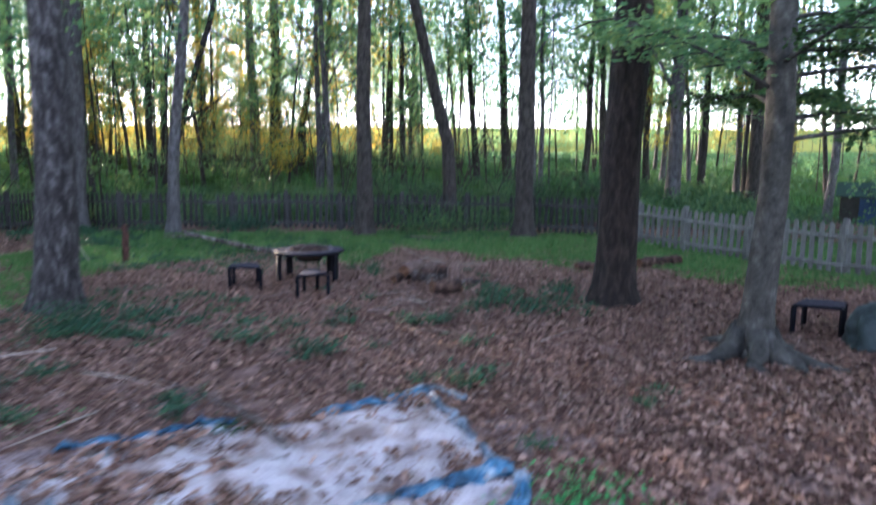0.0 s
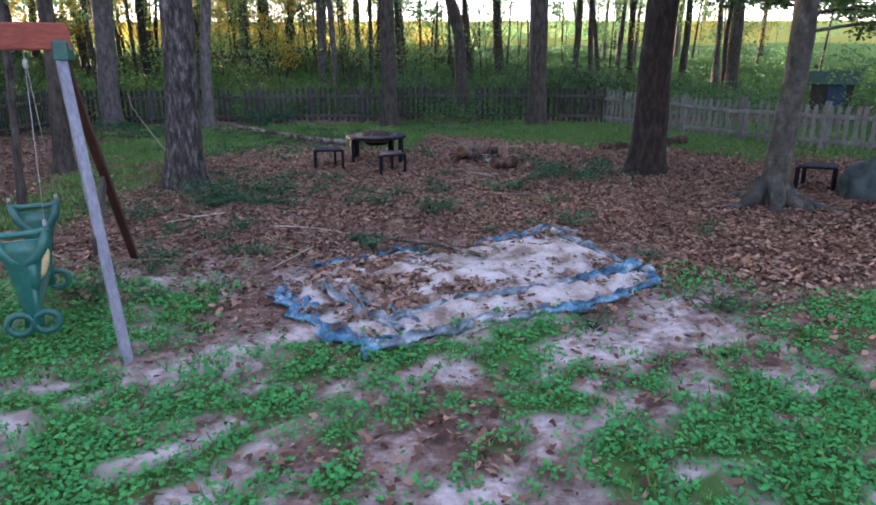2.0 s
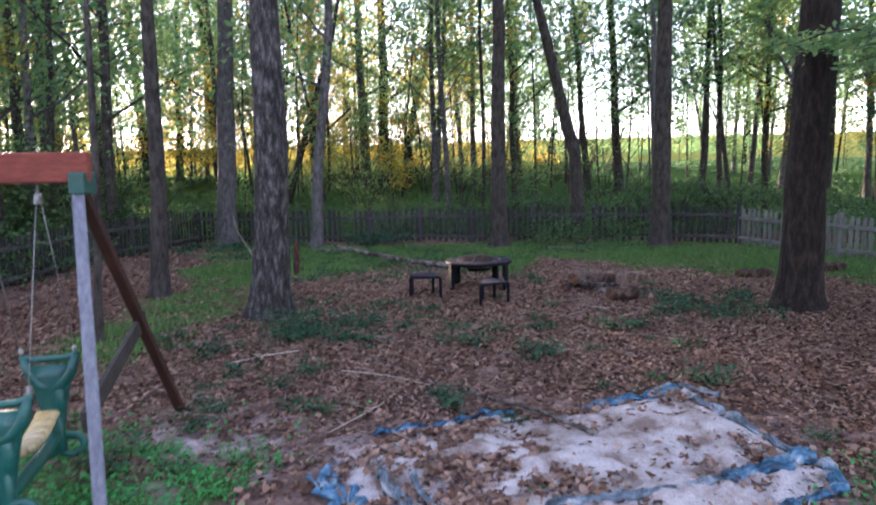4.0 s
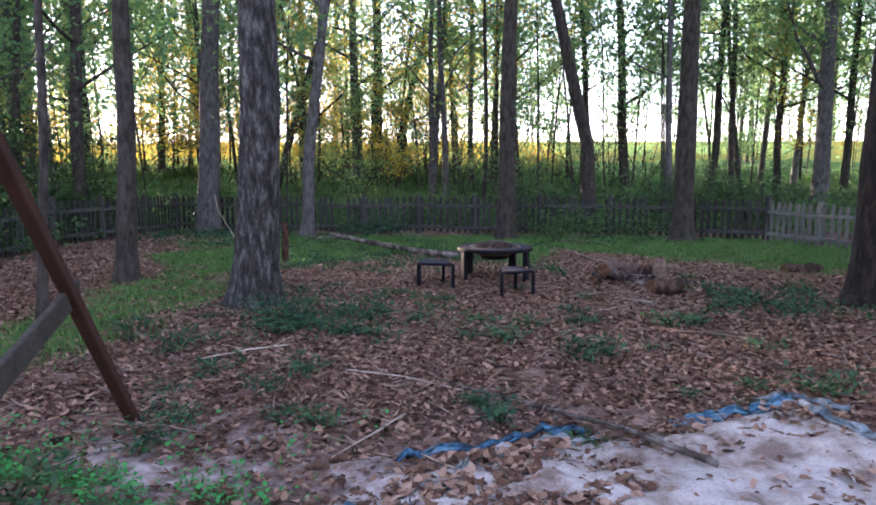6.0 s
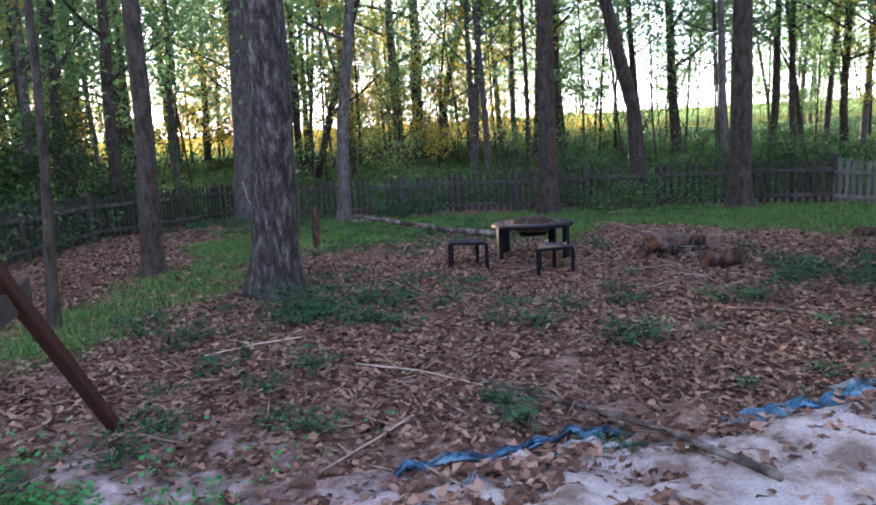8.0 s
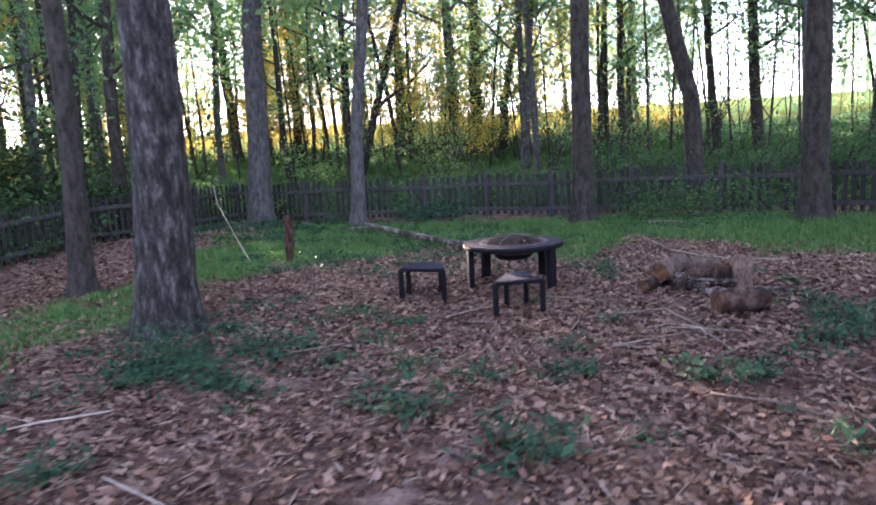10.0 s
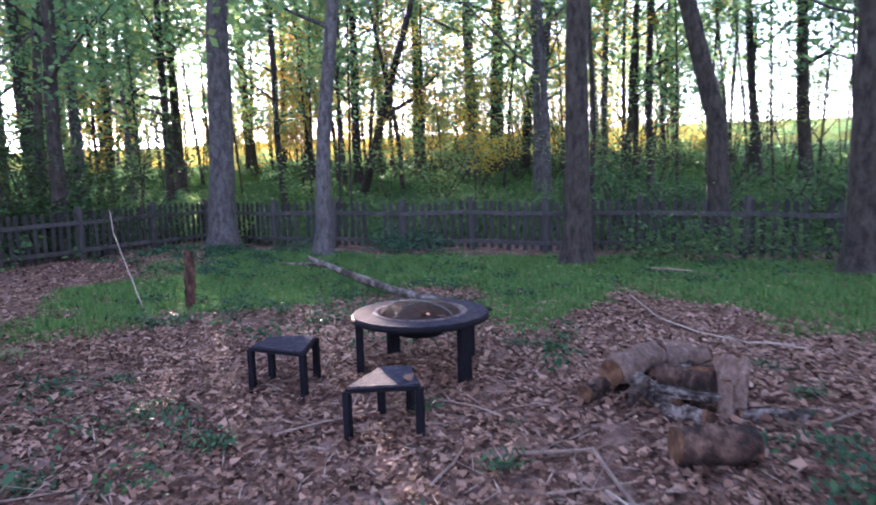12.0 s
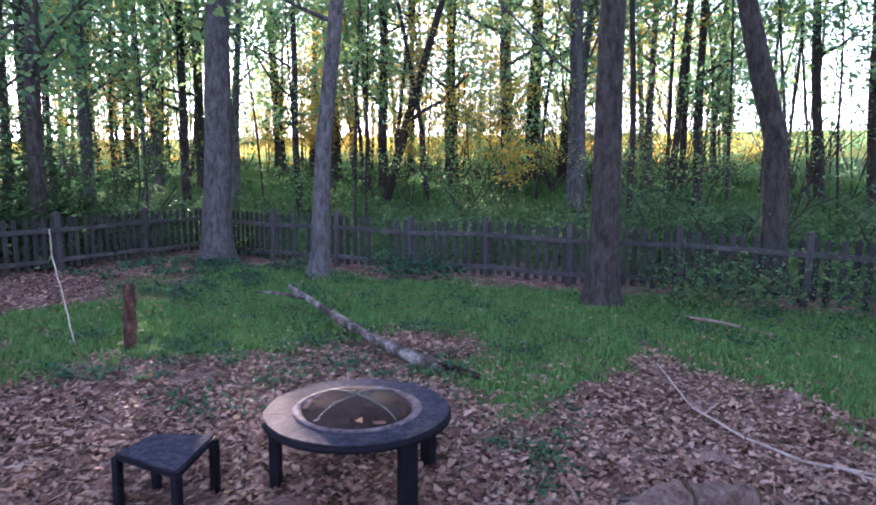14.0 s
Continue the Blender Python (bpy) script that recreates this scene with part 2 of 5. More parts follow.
M_SAND = mat("white_play_sand", [(0.36, (0.19, 0.138, 0.119)), (0.45, (0.351, 0.294, 0.275)), (0.55, (0.475, 0.427, 0.423)), (0.75, (0.589, 0.556, 0.56))], 3.2, 0.95, 0.8, 60, depth=0.03)

# ---- helpers for meshes ----


def part(name, bm, material, parent=None, label="", smooth=True):
    """Links a bmesh as one mesh object, under a thing or a part if given."""
    me = bpy.data.meshes.new(name)
    bm.to_mesh(me)
    bm.free()
    me.materials.append(material)
    if smooth:
        me.polygons.foreach_set("use_smooth", [True] * len(me.polygons))
    ob = new(name, me)
    ob.parent = parent
    return tagged(ob, label)


def thing(name, label, category, loc=(0, 0, 0), rz=0.0, group=""):
    ob = new(name)
    ob.matrix_basis = pose(*loc, 0, 0, rz)
    return tagged(ob, label, category, group)


def tube(bm, pts, radii, seg=8, cap=True, wobble=0.0, seed=0.0):
    """A swept tube through pts."""
    pts = [Vector(p) for p in pts]
    rings = []
    ref = Vector((0.31, 0.95, 0.05))
    for i, p in enumerate(pts):
        d = (pts[min(i + 1, len(pts) - 1)] - pts[max(i - 1, 0)]).normalized()
        a = d.cross(ref if abs(d.dot(ref)) < 0.95 else Vector((1, 0, 0))).normalized()
        b = d.cross(a)
        ring = []
        for k in range(seg):
            th = 2 * math.pi * k / seg
            q = a * math.cos(th) + b * math.sin(th)
            r = radii[i]
            if wobble:
                r *= 1 + wobble * noise.noise(p * 1.3 + q * 1.7 + Vector((seed, 0, 0)))
            ring.append(bm.verts.new(p + q * r))
        rings.append(ring)
    for r0, r1 in zip(rings, rings[1:]):
        for k in range(seg):
            bm.faces.new((r0[k], r0[(k + 1) % seg], r1[(k + 1) % seg], r1[k]))
    if cap:
        bm.faces.new(rings[0][::-1])
        bm.faces.new(rings[-1])
    return bm


def box(bm, size, m=None, bevel=0.0):
    r = bmesh.ops.create_cube(bm, size=1.0, matrix=(m or Matrix()) @ Matrix.Diagonal((*size, 1)))
    if bevel:
        es = list({e for v in r["verts"] for e in v.link_edges})
        bmesh.ops.bevel(bm, geom=es, offset=bevel, segments=1, affect="EDGES")
    return bm


def bar(bm, a, b, w, h, bevel=0.006):
    """A square bar from a to b."""
    a, b = Vector(a), Vector(b)
    q = (b - a).to_track_quat("X", "Z").to_matrix().to_4x4()
    return box(bm, ((b - a).length, w, h), Matrix.Translation((a + b) / 2) @ q, bevel)


def quads(name, verts, n, material, per=4):
    """A mesh of n loose faces with per corners each, from an array of corners."""
    me = bpy.data.meshes.new(name)
    me.vertices.add(n * per)
    me.vertices.foreach_set("co", np.asarray(verts, np.float32).ravel())
    me.loops.add(n * per)
    me.loops.foreach_set("vertex_index", np.arange(n * per, dtype=np.int32))
    me.polygons.add(n)
    me.polygons.foreach_set("loop_start", np.arange(0, n * per, per, dtype=np.int32))
    me.update(calc_edges=True)
    me.materials.append(material)
    return me


def leaf_cloud(r, centres, size, tilt=1.0, aspect=0.55, flat=False):
    """Corners of pointed leaves, one kite at each centre, turned at random."""
    n = len(centres)
    d = r.normal(size=(n, 3)) * (1, 1, tilt)
    d /= np.linalg.norm(d, axis=1, keepdims=True)
    u = np.cross(d, r.normal(size=(n, 3)) * 0.28 + (0, 0, 1)) if flat else np.cross(d, r.normal(size=(n, 3)))
    u /= np.linalg.norm(u, axis=1, keepdims=True)
    s = size * r.uniform(0.6, 1.4, (n, 1))
    return np.stack([centres - d * s * 0.5, centres + u * s * aspect * 0.5, centres + d * s * 0.5, centres - u * s * aspect * 0.5], 1)


def ragged_leaves(r, centres, size):
    """Corners of dry lobed leaves lying curled on the ground, seven to each."""
    n = len(centres)
    s = size * r.uniform(0.45, 1.5, (n, 1))
    th = np.linspace(0, 2 * np.pi, 7, endpoint=False)[None] + r.uniform(-0.3, 0.3, (n, 7))
    rad = s * np.array([0.6, 0.36, 0.48, 0.33, 0.5, 0.38, 0.46])[None] * r.uniform(0.7, 1.35, (n, 7))
    x, y = np.cos(th) * rad, np.sin(th) * rad * r.uniform(0.55, 1.0, (n, 1))
    z = r.normal(size=(n, 1)) * 0.9 * y * y / s + r.normal(size=(n, 1)) * 0.3 * x * x / s + r.normal(size=(n, 7)) * s * 0.03
    az, tx, ty = r.uniform(0, 2 * np.pi, (n, 1)), np.clip(r.normal(size=(n, 1)) * 0.26, -0.6, 0.6), np.clip(r.normal(size=(n, 1)) * 0.26, -0.6, 0.6)
    z = z + tx * x + ty * y
    z = np.clip(z, -0.3 * s, 0.35 * s)
    z = z - np.minimum(z.min(1, keepdims=True), 0) * 0.7
    return np.stack([centres[:, :1] + np.cos(az) * x - np.sin(az) * y, centres[:, 1:2] + np.sin(az) * x + np.cos(az) * y, centres[:, 2:] + z], -1)


def hill(x, y):
    """Height of the ground: a level yard, a rise behind the fence, a field beyond."""
    edge = 20.3 - 0.25 * np.clip(x, -12, 8) * 0.5
    d = np.maximum(y - edge, 0.0)
    side = np.maximum(np.abs(x + 1.5) - 12.5, 0.0)
    z = 2.05 * (1 - np.exp(-((d / 13.0) ** 1.6))) + 0.085 * np.maximum(d - 22, 0) * np.exp(-np.maximum(d - 22, 0) / 260)
    z = z + 0.9 * (1 - np.exp(-((side / 14.0) ** 2))) * np.clip(1 - d / 25, 0, 1)
    far = np.clip((np.hypot(x, y) - 9) / 20, 0, 1)
    return z + 0.025 * np.sin(x * 1.7 + 0.6) * np.sin(y * 1.3 + 1.0) + 0.12 * far * np.sin(x * 0.45) * np.sin(y * 0.38 + 2)


def cover_grass(x, y):
    """How grassy the ground is, 0 to 1."""
    n = np.sin(x * 1.9 + 1.3 * np.sin(y * 1.1)) * np.sin(y * 1.7 + 1.1 * np.sin(x * 0.9))
    n2 = np.sin(x * 4.7 + 2 * np.sin(y * 3.1)) * np.sin(y * 5.3 + 1.7 * np.sin(x * 3.7))
    n3 = np.sin(x * 10.3 + 2.2 * np.sin(y * 7.7)) * np.sin(y * 9.1 + 1.9 * np.sin(x * 8.3))
    line = np.interp(x, [-8, -6, -5, -3.8, -2.9, -2.1, -1.5, -0.8, -0.55, -0.3, 0.4, 1.3, 2.1, 3.2, 5.0, 5.7, 9], [13.0, 12.3, 13.0, 13.5, 14.1, 14.0, 13.3, 12.8, 13.2, 14.3, 15.0, 14.3, 13.3, 12.4, 12.0, 10.8, 9.6])
    back = np.clip((y - line + 0.35 * n + 0.4 * n2) / 0.8 + 0.3, 0, 1) * np.clip((19.1 - 0.16 * np.maximum(x, 0) - y + 0.3 * n) / 0.7, 0, 1)
    back = back * np.clip(0.8 + 0.25 * n2 + 0.25 * n3 + 0.15 * (y - line), 0.25, 1) * np.clip((x + 8.2 + 0.8 * n) / 1.0, 0, 1) * (1 - np.exp(-(((x + 2.3) / 0.75) ** 2 + ((y - 14.8) / 0.6) ** 2) ** 2))
    left = np.exp(-(((x + 6.05 + 0.3 * n) / 0.8) ** 4)) * np.clip((y - 5.6) / 1.5, 0, 1) * np.clip((15 - y) / 2, 0, 1) * np.clip(0.75 + 0.5 * n2, 0, 1)
    front = np.clip((3.9 - y - 0.09 * np.clip(x + 2.2, 0, 9) + 0.9 * n) / 1.2, 0, 1) * np.clip(0.5 + 0.3 * n + 0.5 * n2 + 0.5 * n3, 0, 1)
    leftlawn = np.clip((-2.5 - x + 0.4 * n) / 0.8, 0, 1) * np.clip((5.4 - y) / 1.2, 0, 1) * np.clip(0.5 + 0.5 * n + 0.45 * n2 + 0.4 * n3, 0, 1)
    wood = np.clip((y - 19.8) / 2, 0, 1) * 0.75
    return np.clip(np.maximum.reduce([back, left, front, leftlawn, wood]), 0, 1)


def cover_sand(x, y):
    n = np.sin(x * 2.3 + 1.9 * np.sin(y * 1.5)) * np.sin(y * 2.1 + 1.4 * np.sin(x * 1.3))
    n2 = np.sin(x * 6.1 + 2 * np.sin(y * 4.1)) * np.sin(y * 5.7 + 1.7 * np.sin(x * 4.7))
    n3 = np.sin(x * 13.1 + 2.3 * np.sin(y * 9.1)) * np.sin(y * 12.7 + 1.9 * np.sin(x * 8.3))
    a = np.clip((5.2 - y + 0.8 * n) / 2.0, 0, 1) * (0.62 + 0.3 * n + 0.25 * n2 + 0.25 * n3)
    ring = np.exp(-(((x + 0.8) / 2.6) ** 2 + ((y - 3.8) / 1.9) ** 2) ** 2) * 0.5
    west = np.exp(-(((x + 3.2) / 1.2) ** 2 + ((y - 4.3) / 1.2) ** 2)) * 0.5
    a = a * np.clip(1.1 - 0.5 * np.maximum(x - 0.6, 0), 0.15, 1)
    return np.clip(np.maximum.reduce([a, ring + 0.3 * n, west + 0.25 * n2]), 0, 1)


# ---- ground ----
gx = np.concatenate([[-900, -500, -300, -180, -110, -75], np.arange(-56, -14, 2.0), np.arange(-14, 12, 0.2), np.arange(12, 50, 2.0), [60, 80, 120, 190, 300, 500, 900]])
gy = np.concatenate([[-300, -160, -80, -45, -25, -14], np.arange(-8, 22, 0.2), np.arange(22, 60, 1.0), np.arange(60, 130, 4.0), [140, 160, 200, 260, 360, 520, 900, 1500]])
GX, GY = np.meshgrid(gx, gy)
GZ = hill(GX, GY) + 0.018 * rng.normal(size=GX.shape) * (np.hypot(GX, GY - 6) < 16)
nx, ny = len(gx), len(gy)
idx = np.arange(nx * ny).reshape(ny, nx)
me = bpy.data.meshes.new("ground")
me.from_pydata(np.stack([GX, GY, GZ], -1).reshape(-1, 3).tolist(), [], np.stack([idx[:-1, :-1], idx[:-1, 1:], idx[1:, 1:], idx[1:, :-1]], -1).reshape(-1, 4).tolist())
me.polygons.foreach_set("use_smooth", [True] * len(me.polygons))
att = me.color_attributes.new("cover", "FLOAT_COLOR", "POINT")
field = np.clip((GY - 44) / 6, 0, 1)
att.data.foreach_set("color", np.stack([cover_grass(GX, GY), cover_sand(GX, GY), field, np.ones_like(GX)], -1).astype(np.float32).ravel())


def ground_material():
    m = mat("leafy_earth", [(0.3, (0.055, 0.034, 0.028)), (0.5, (0.12, 0.078, 0.064)), (0.7, (0.21, 0.145, 0.122))], 3.0, 0.95, 0.8, 30, depth=0.012, vary=0.25, spec=0.0)
    nt = m.node_tree
    b = nt.nodes["Principled BSDF"]
    base = b.inputs["Base Color"].links[0].from_socket
    va, sx = nt.nodes.new("ShaderNodeVertexColor"), nt.nodes.new("ShaderNodeSeparateColor")
    va.layer_name = "cover"
    nt.links.new(va.outputs[0], sx.inputs[0])
    tc = nt.nodes.new("ShaderNodeTexCoord")
    nz = nt.nodes.new("ShaderNodeTexNoise")
    nz.inputs["Scale"].default_value, nz.inputs["Detail"].default_value, nz.inputs["Roughness"].default_value = 9.0, 10.0, 0.7
    nt.links.new(tc.outputs["Object"], nz.inputs[0])
    sock = base
    for ch, cols, gain in ((1, [(0.3, (0.2, 0.16, 0.155)), (0.7, (0.46, 0.4, 0.4))], 2.2), (0, [(0.3, (0.03, 0.055, 0.02)), (0.7, (0.06, 0.13, 0.035))], 2.6), (2, [(0.3, (0.1, 0.125, 0.03)), (0.7, (0.21, 0.2, 0.05))], 3.0)):
        r = ramp(nt, cols)
        nt.links.new(nz.outputs["Fac"], r.inputs[0])
        ma = nt.nodes.new("ShaderNodeMath")
        ma.operation = "MULTIPLY_ADD"
        ma.inputs[1].default_value = gain
        nt.links.new(sx.outputs[ch], ma.inputs[0])
        sb = nt.nodes.new("ShaderNodeMath")
        sb.operation = "MULTIPLY_ADD"
        sb.inputs[1].default_value, sb.inputs[2].default_value = 2.0, -1.0 - gain * 0.38
        nt.links.new(nz.outputs["Fac"], sb.inputs[0])
        nt.links.new(sb.outputs[0], ma.inputs[2])
        ma.use_clamp = True
        mx = nt.nodes.new("ShaderNodeMix")
        mx.data_type = "RGBA"
        nt.links.new(ma.outputs[0], mx.inputs[0])
        nt.links.new(sock, mx.inputs[6])
        nt.links.new(r.outputs[0], mx.inputs[7])
        sock = mx.outputs[2]
    nt.links.new(sock, b.inputs["Base Color"])
    return m


me.materials.append(ground_material())
tagged(new("ground", me), "leaf-strewn sandy yard rising to a sunlit field", "ground", kind="structure")


def gz(x, y):
    return float(hill(np.array(float(x)), np.array(float(y))))


# ---- fences ----
def picket_mesh(h, w=0.088, t=0.02):
    bm = bmesh.new()
    prof = [(-w / 2, 0), (w / 2, 0), (w / 2, h - w * 0.55), (0, h), (-w / 2, h - w * 0.55)]
    f = [bm.verts.new((x, -t / 2, z)) for x, z in prof]
    k = [bm.verts.new((x, t / 2, z)) for x, z in prof]
    bm.faces.new(f)
    bm.faces.new(k[::-1])
    for i in range(5):
        j = (i + 1) % 5
        bm.faces.new((f[j], f[i], k[i], k[j]))
    me = bpy.data.meshes.new("picket")
    bm.to_mesh(me)
    bm.free()
    return me


def fence(label, posts, material, height=0.92, step=0.158, side=1, seed=1, boards=None):
    """A picket fence along a row of posts: posts, two rails a bay, pickets."""
    r = random.Random(seed)
    top = thing("picket_fence", label, "fence", (posts[0][0], posts[0][1], 0))
    inv = top.matrix_basis.inverted()
    pm = picket_mesh(height)
    pm.materials.append(boards or material)
    for i, p in enumerate(posts):
        bm = bmesh.new()
        z = gz(*p)
        box(bm, (0.1, 0.1, height + 0.22), inv @ pose(p[0], p[1], z + (height + 0.22) / 2 - 0.1, r.uniform(-2, 2), r.uniform(-2, 2), r.uniform(0, 20)), 0.012)
        part("post", bm, material, top, smooth=False)
    for a, b in zip(posts, posts[1:]):
        za, zb = gz(*a), gz(*b)
        n = (Vector((b[1] - a[1], a[0] - b[0], 0))).normalized()
        for hz in (0.2, height - 0.2):
            bm = bmesh.new()
            off = n * 0.035 * side
            bar(bm, inv @ (Vector((*a, za + hz)) - off), inv @ (Vector((*b, zb + hz + r.uniform(-0.03, 0.03))) - off), 0.04, 0.085)
            part("rail", bm, material, top, smooth=False)
        ln = math.dist(a, b)
        k = int(ln / step)
        ang = math.degrees(math.atan2(b[1] - a[1], b[0] - a[0]))
        for j in range(k):
            if r.random() < 0.02:
                continue
            u = (j + 0.6) / k
            x, y = a[0] + (b[0] - a[0]) * u + n.x * 0.0, a[1] + (b[1] - a[1]) * u
            ob = new("picket", pm)
            ob.parent = top
            ob.matrix_basis = inv @ pose(x, y, za + (zb - za) * u + 0.05 + r.uniform(-0.02, 0.02), 0, r.uniform(-2, 2), ang)
    return top


# ---- trees ----
def trunk_path(h, lean, bend, seed, n=14, knee=0.0):
    pts = []
    for i in range(n):
        u = i / (n - 1)
        z = h * u
        w = 0.12 * noise.noise(Vector((seed, z * 0.25, 0))) * min(z / 2, 1)
        w2 = 0.12 * noise.noise(Vector((seed + 9, z * 0.25, 5))) * min(z / 2, 1)
        k = -knee * max(z - 2.6, 0) + 0.12 * knee * max(z - 4.8, 0)
        pts.append(Vector((lean[0] * z + bend[0] * z * z + w + k, lean[1] * z + bend[1] * z * z + w2, z)))
    return pts


def make_tree(name, label, loc, r, h, bark, crown_mat, lean=(0, 0), bend=(0, 0), seed=1, flare=1.7, limbs=6, limb_from=0.35, leaves=1500, leaf=0.2, spread=2.6, low=0.4, seg=14, group="", knee=0.0):
    """A tree: tapered trunk with flared foot, limbs, and a crown of loose leaves in clumps round limb ends."""
    rr, nr = random.Random(seed), np.random.default_rng(seed)
    top = thing(name, label, "tree", (loc[0], loc[1], gz(*loc) - 0.06), 0, group)
    zs = [0, 0.12, 0.3, 0.6, 1.1, 1.8, 2.6, 3.5, 4.6, 6, 8, 10.5, 13, 16, 19]
    zs = [z for z in zs if z < h] + [h]
    path = trunk_path(h, lean, bend, seed, 40, knee)
    at = lambda z: path[min(int(z / h * 39), 38)].lerp(path[min(int(z / h * 39) + 1, 39)], (z / h * 39) % 1)  # noqa: E731
    rad = [r * (1 - 0.72 * (z / h) ** 0.9) * (1 + (flare - 1) * math.exp(-z / 0.28)) for z in zs]
    bm = bmesh.new()
    tube(bm, [at(min(z, h * 0.999)) for z in zs], rad, seg, True, 0.14, seed)
    part("trunk", bm, bark, top)
    ends = []
    for i in range(limbs):
        z = h * (limb_from + (0.95 - limb_from) * (i + rr.random() * 0.8) / limbs)
        a = rr.uniform(0, 2 * math.pi)
        p = at(min(z, h * 0.99))
        ln = spread * rr.uniform(0.6, 1.15) * (1.1 - 0.5 * z / h)
        q = [p]
        d = Vector((math.cos(a), math.sin(a), rr.uniform(0.2, 0.8))).normalized()
        for k in range(5):
            d = (d + Vector((rr.uniform(-0.25, 0.25), rr.uniform(-0.25, 0.25), rr.uniform(-0.1, 0.2)))).normalized()
            q.append(q[-1] + d * ln / 5)
        bm = bmesh.new()
        r0 = r * (1 - 0.72 * z / h) * 0.38
        tube(bm, q, [max(r0 * (1 - 0.16 * k), 0.008) for k in range(6)], 6)
        for k in (2, 3, 4):
            e = q[k] + Vector((rr.uniform(-1, 1), rr.uniform(-1, 1), rr.uniform(0, 0.8))) * ln * 0.3
            tube(bm, [q[k], q[k].lerp(e, 0.5) + Vector((0, 0, 0.05)), e], [r0 * 0.4, r0 * 0.25, 0.006], 4)
            ends.append(e)
        part("limb", bm, bark, top)
        ends += q[3:]
    if leaves and ends:
        e = np.array([tuple(v) for v in ends])
        e = np.concatenate([e, e[nr.integers(0, len(e), len(e))] + nr.normal(size=e.shape) * spread * 0.25])
        c = e[nr.integers(0, len(e), leaves)] + nr.normal(size=(leaves, 3)) * (0.45, 0.45, 0.28) * min(spread / 2.6, 1.4) * nr.uniform(0.3, 1.2, (leaves, 1))
        v = leaf_cloud(nr, c, leaf, 0.7)
        ob = new("crown", quads("crown", v, leaves, crown_mat))
        ob.parent = top
    return top
fence("weathered grey wooden picket fence before the woods", [(-10.4, 20.3), (-8.0, 19.65), (-6.35, 19.5), (-4.7, 19.42), (-3.15, 19.4), (-1.62, 19.35), (0.2, 19.25), (2.0, 19.0), (3.75, 18.3), (5.4, 17.25)], M_FENCE, seed=1, side=-1, height=0.98, boards=M_PICKET)
fence("dark weathered picket fence beside dense undergrowth", [(-10.4, 20.3), (-10.55, 18.6), (-10.6, 16.6), (-10.75, 14.9), (-10.7, 12.8), (-10.5, 10.4), (-10.3, 8.0)], M_FENCE, seed=2, height=0.98, boards=M_PICKET)
fence("pale grey picket fence panels behind a grassy strip", [(5.4, 17.25), (6.0, 16.05), (6.65, 14.8), (7.38, 13.35), (8.4, 11.8), (9.6, 10.2), (10.9, 8.6), (12.2, 7.0)], M_FENCE_L, seed=3, height=0.92, side=-1)

# yard trees
make_tree("oak_tree", "thick grey oak trunk with furrowed bark", (-4.48, 9.1), 0.275, 17, M_OAK, M_LEAF, (0.035, 0), seed=11, limbs=9, limb_from=0.36, leaves=7000, leaf=0.18, spread=4.5, seg=28, flare=1.6)
make_tree("pine_tree", "large trunk with reddish brown bark on leaf litter", (3.4, 9.45), 0.3, 18, M_RED, M_LEAF, (0.03, 0), seed=12, limbs=8, limb_from=0.34, leaves=14000, leaf=0.26, spread=5.0, seg=28, flare=1.55)
BEECH = make_tree("beech_tree", "smooth grey beech trunk with spreading roots", (4.12, 6.75), 0.165, 13, M_BEECH, M_LEAF, (0.012, 0), seed=13, limbs=12, limb_from=0.36, leaves=15000, leaf=0.24, spread=4.6, seg=24, flare=1.8)
make_tree("slim_tree", "slender dark trunk at the edge of the lawn", (-7.0, 10.75), 0.15, 13, M_BARK, M_LEAF, (0.03, 0), seed=14, limbs=6, limb_from=0.4, leaves=1600, leaf=0.2)
make_tree("thin_tree", "thin dark trunk beside the swing set", (-6.3, 7.6), 0.055, 9, M_BARK, M_LEAF, (0.05, 0), seed=20, limbs=5, limb_from=0.45, leaves=900, leaf=0.15, spread=1.8)
make_tree("pale_tree", "tall pale grey trunk by the fence corner", (-8.95, 18.95), 0.3, 19, M_PALE, M_LEAF, (0.05, 0), seed=15, limbs=7, limb_from=0.45, leaves=2000, leaf=0.22, spread=3.6, seg=20)
make_tree("young_tree", "slim grey trunk leaning slightly before the fence", (-6.05, 18.35), 0.17, 14, M_PALE, M_LEAF, (0.085, 0), seed=16, limbs=7, limb_from=0.3, leaves=1600, leaf=0.2)
make_tree("maple_tree", "straight dark trunk on the grass before the fence", (-0.82, 17.9), 0.23, 16, M_BARK, M_LEAF, (0.0, 0), seed=17, limbs=7, limb_from=0.45, leaves=1800, leaf=0.2)
make_tree("maple_tree", "straight trunk near the fence corner in the grass", (3.35, 17.1), 0.25, 16, M_BARK, M_LEAF, (0.0, 0), seed=18, limbs=7, limb_from=0.45, leaves=1800, leaf=0.2)
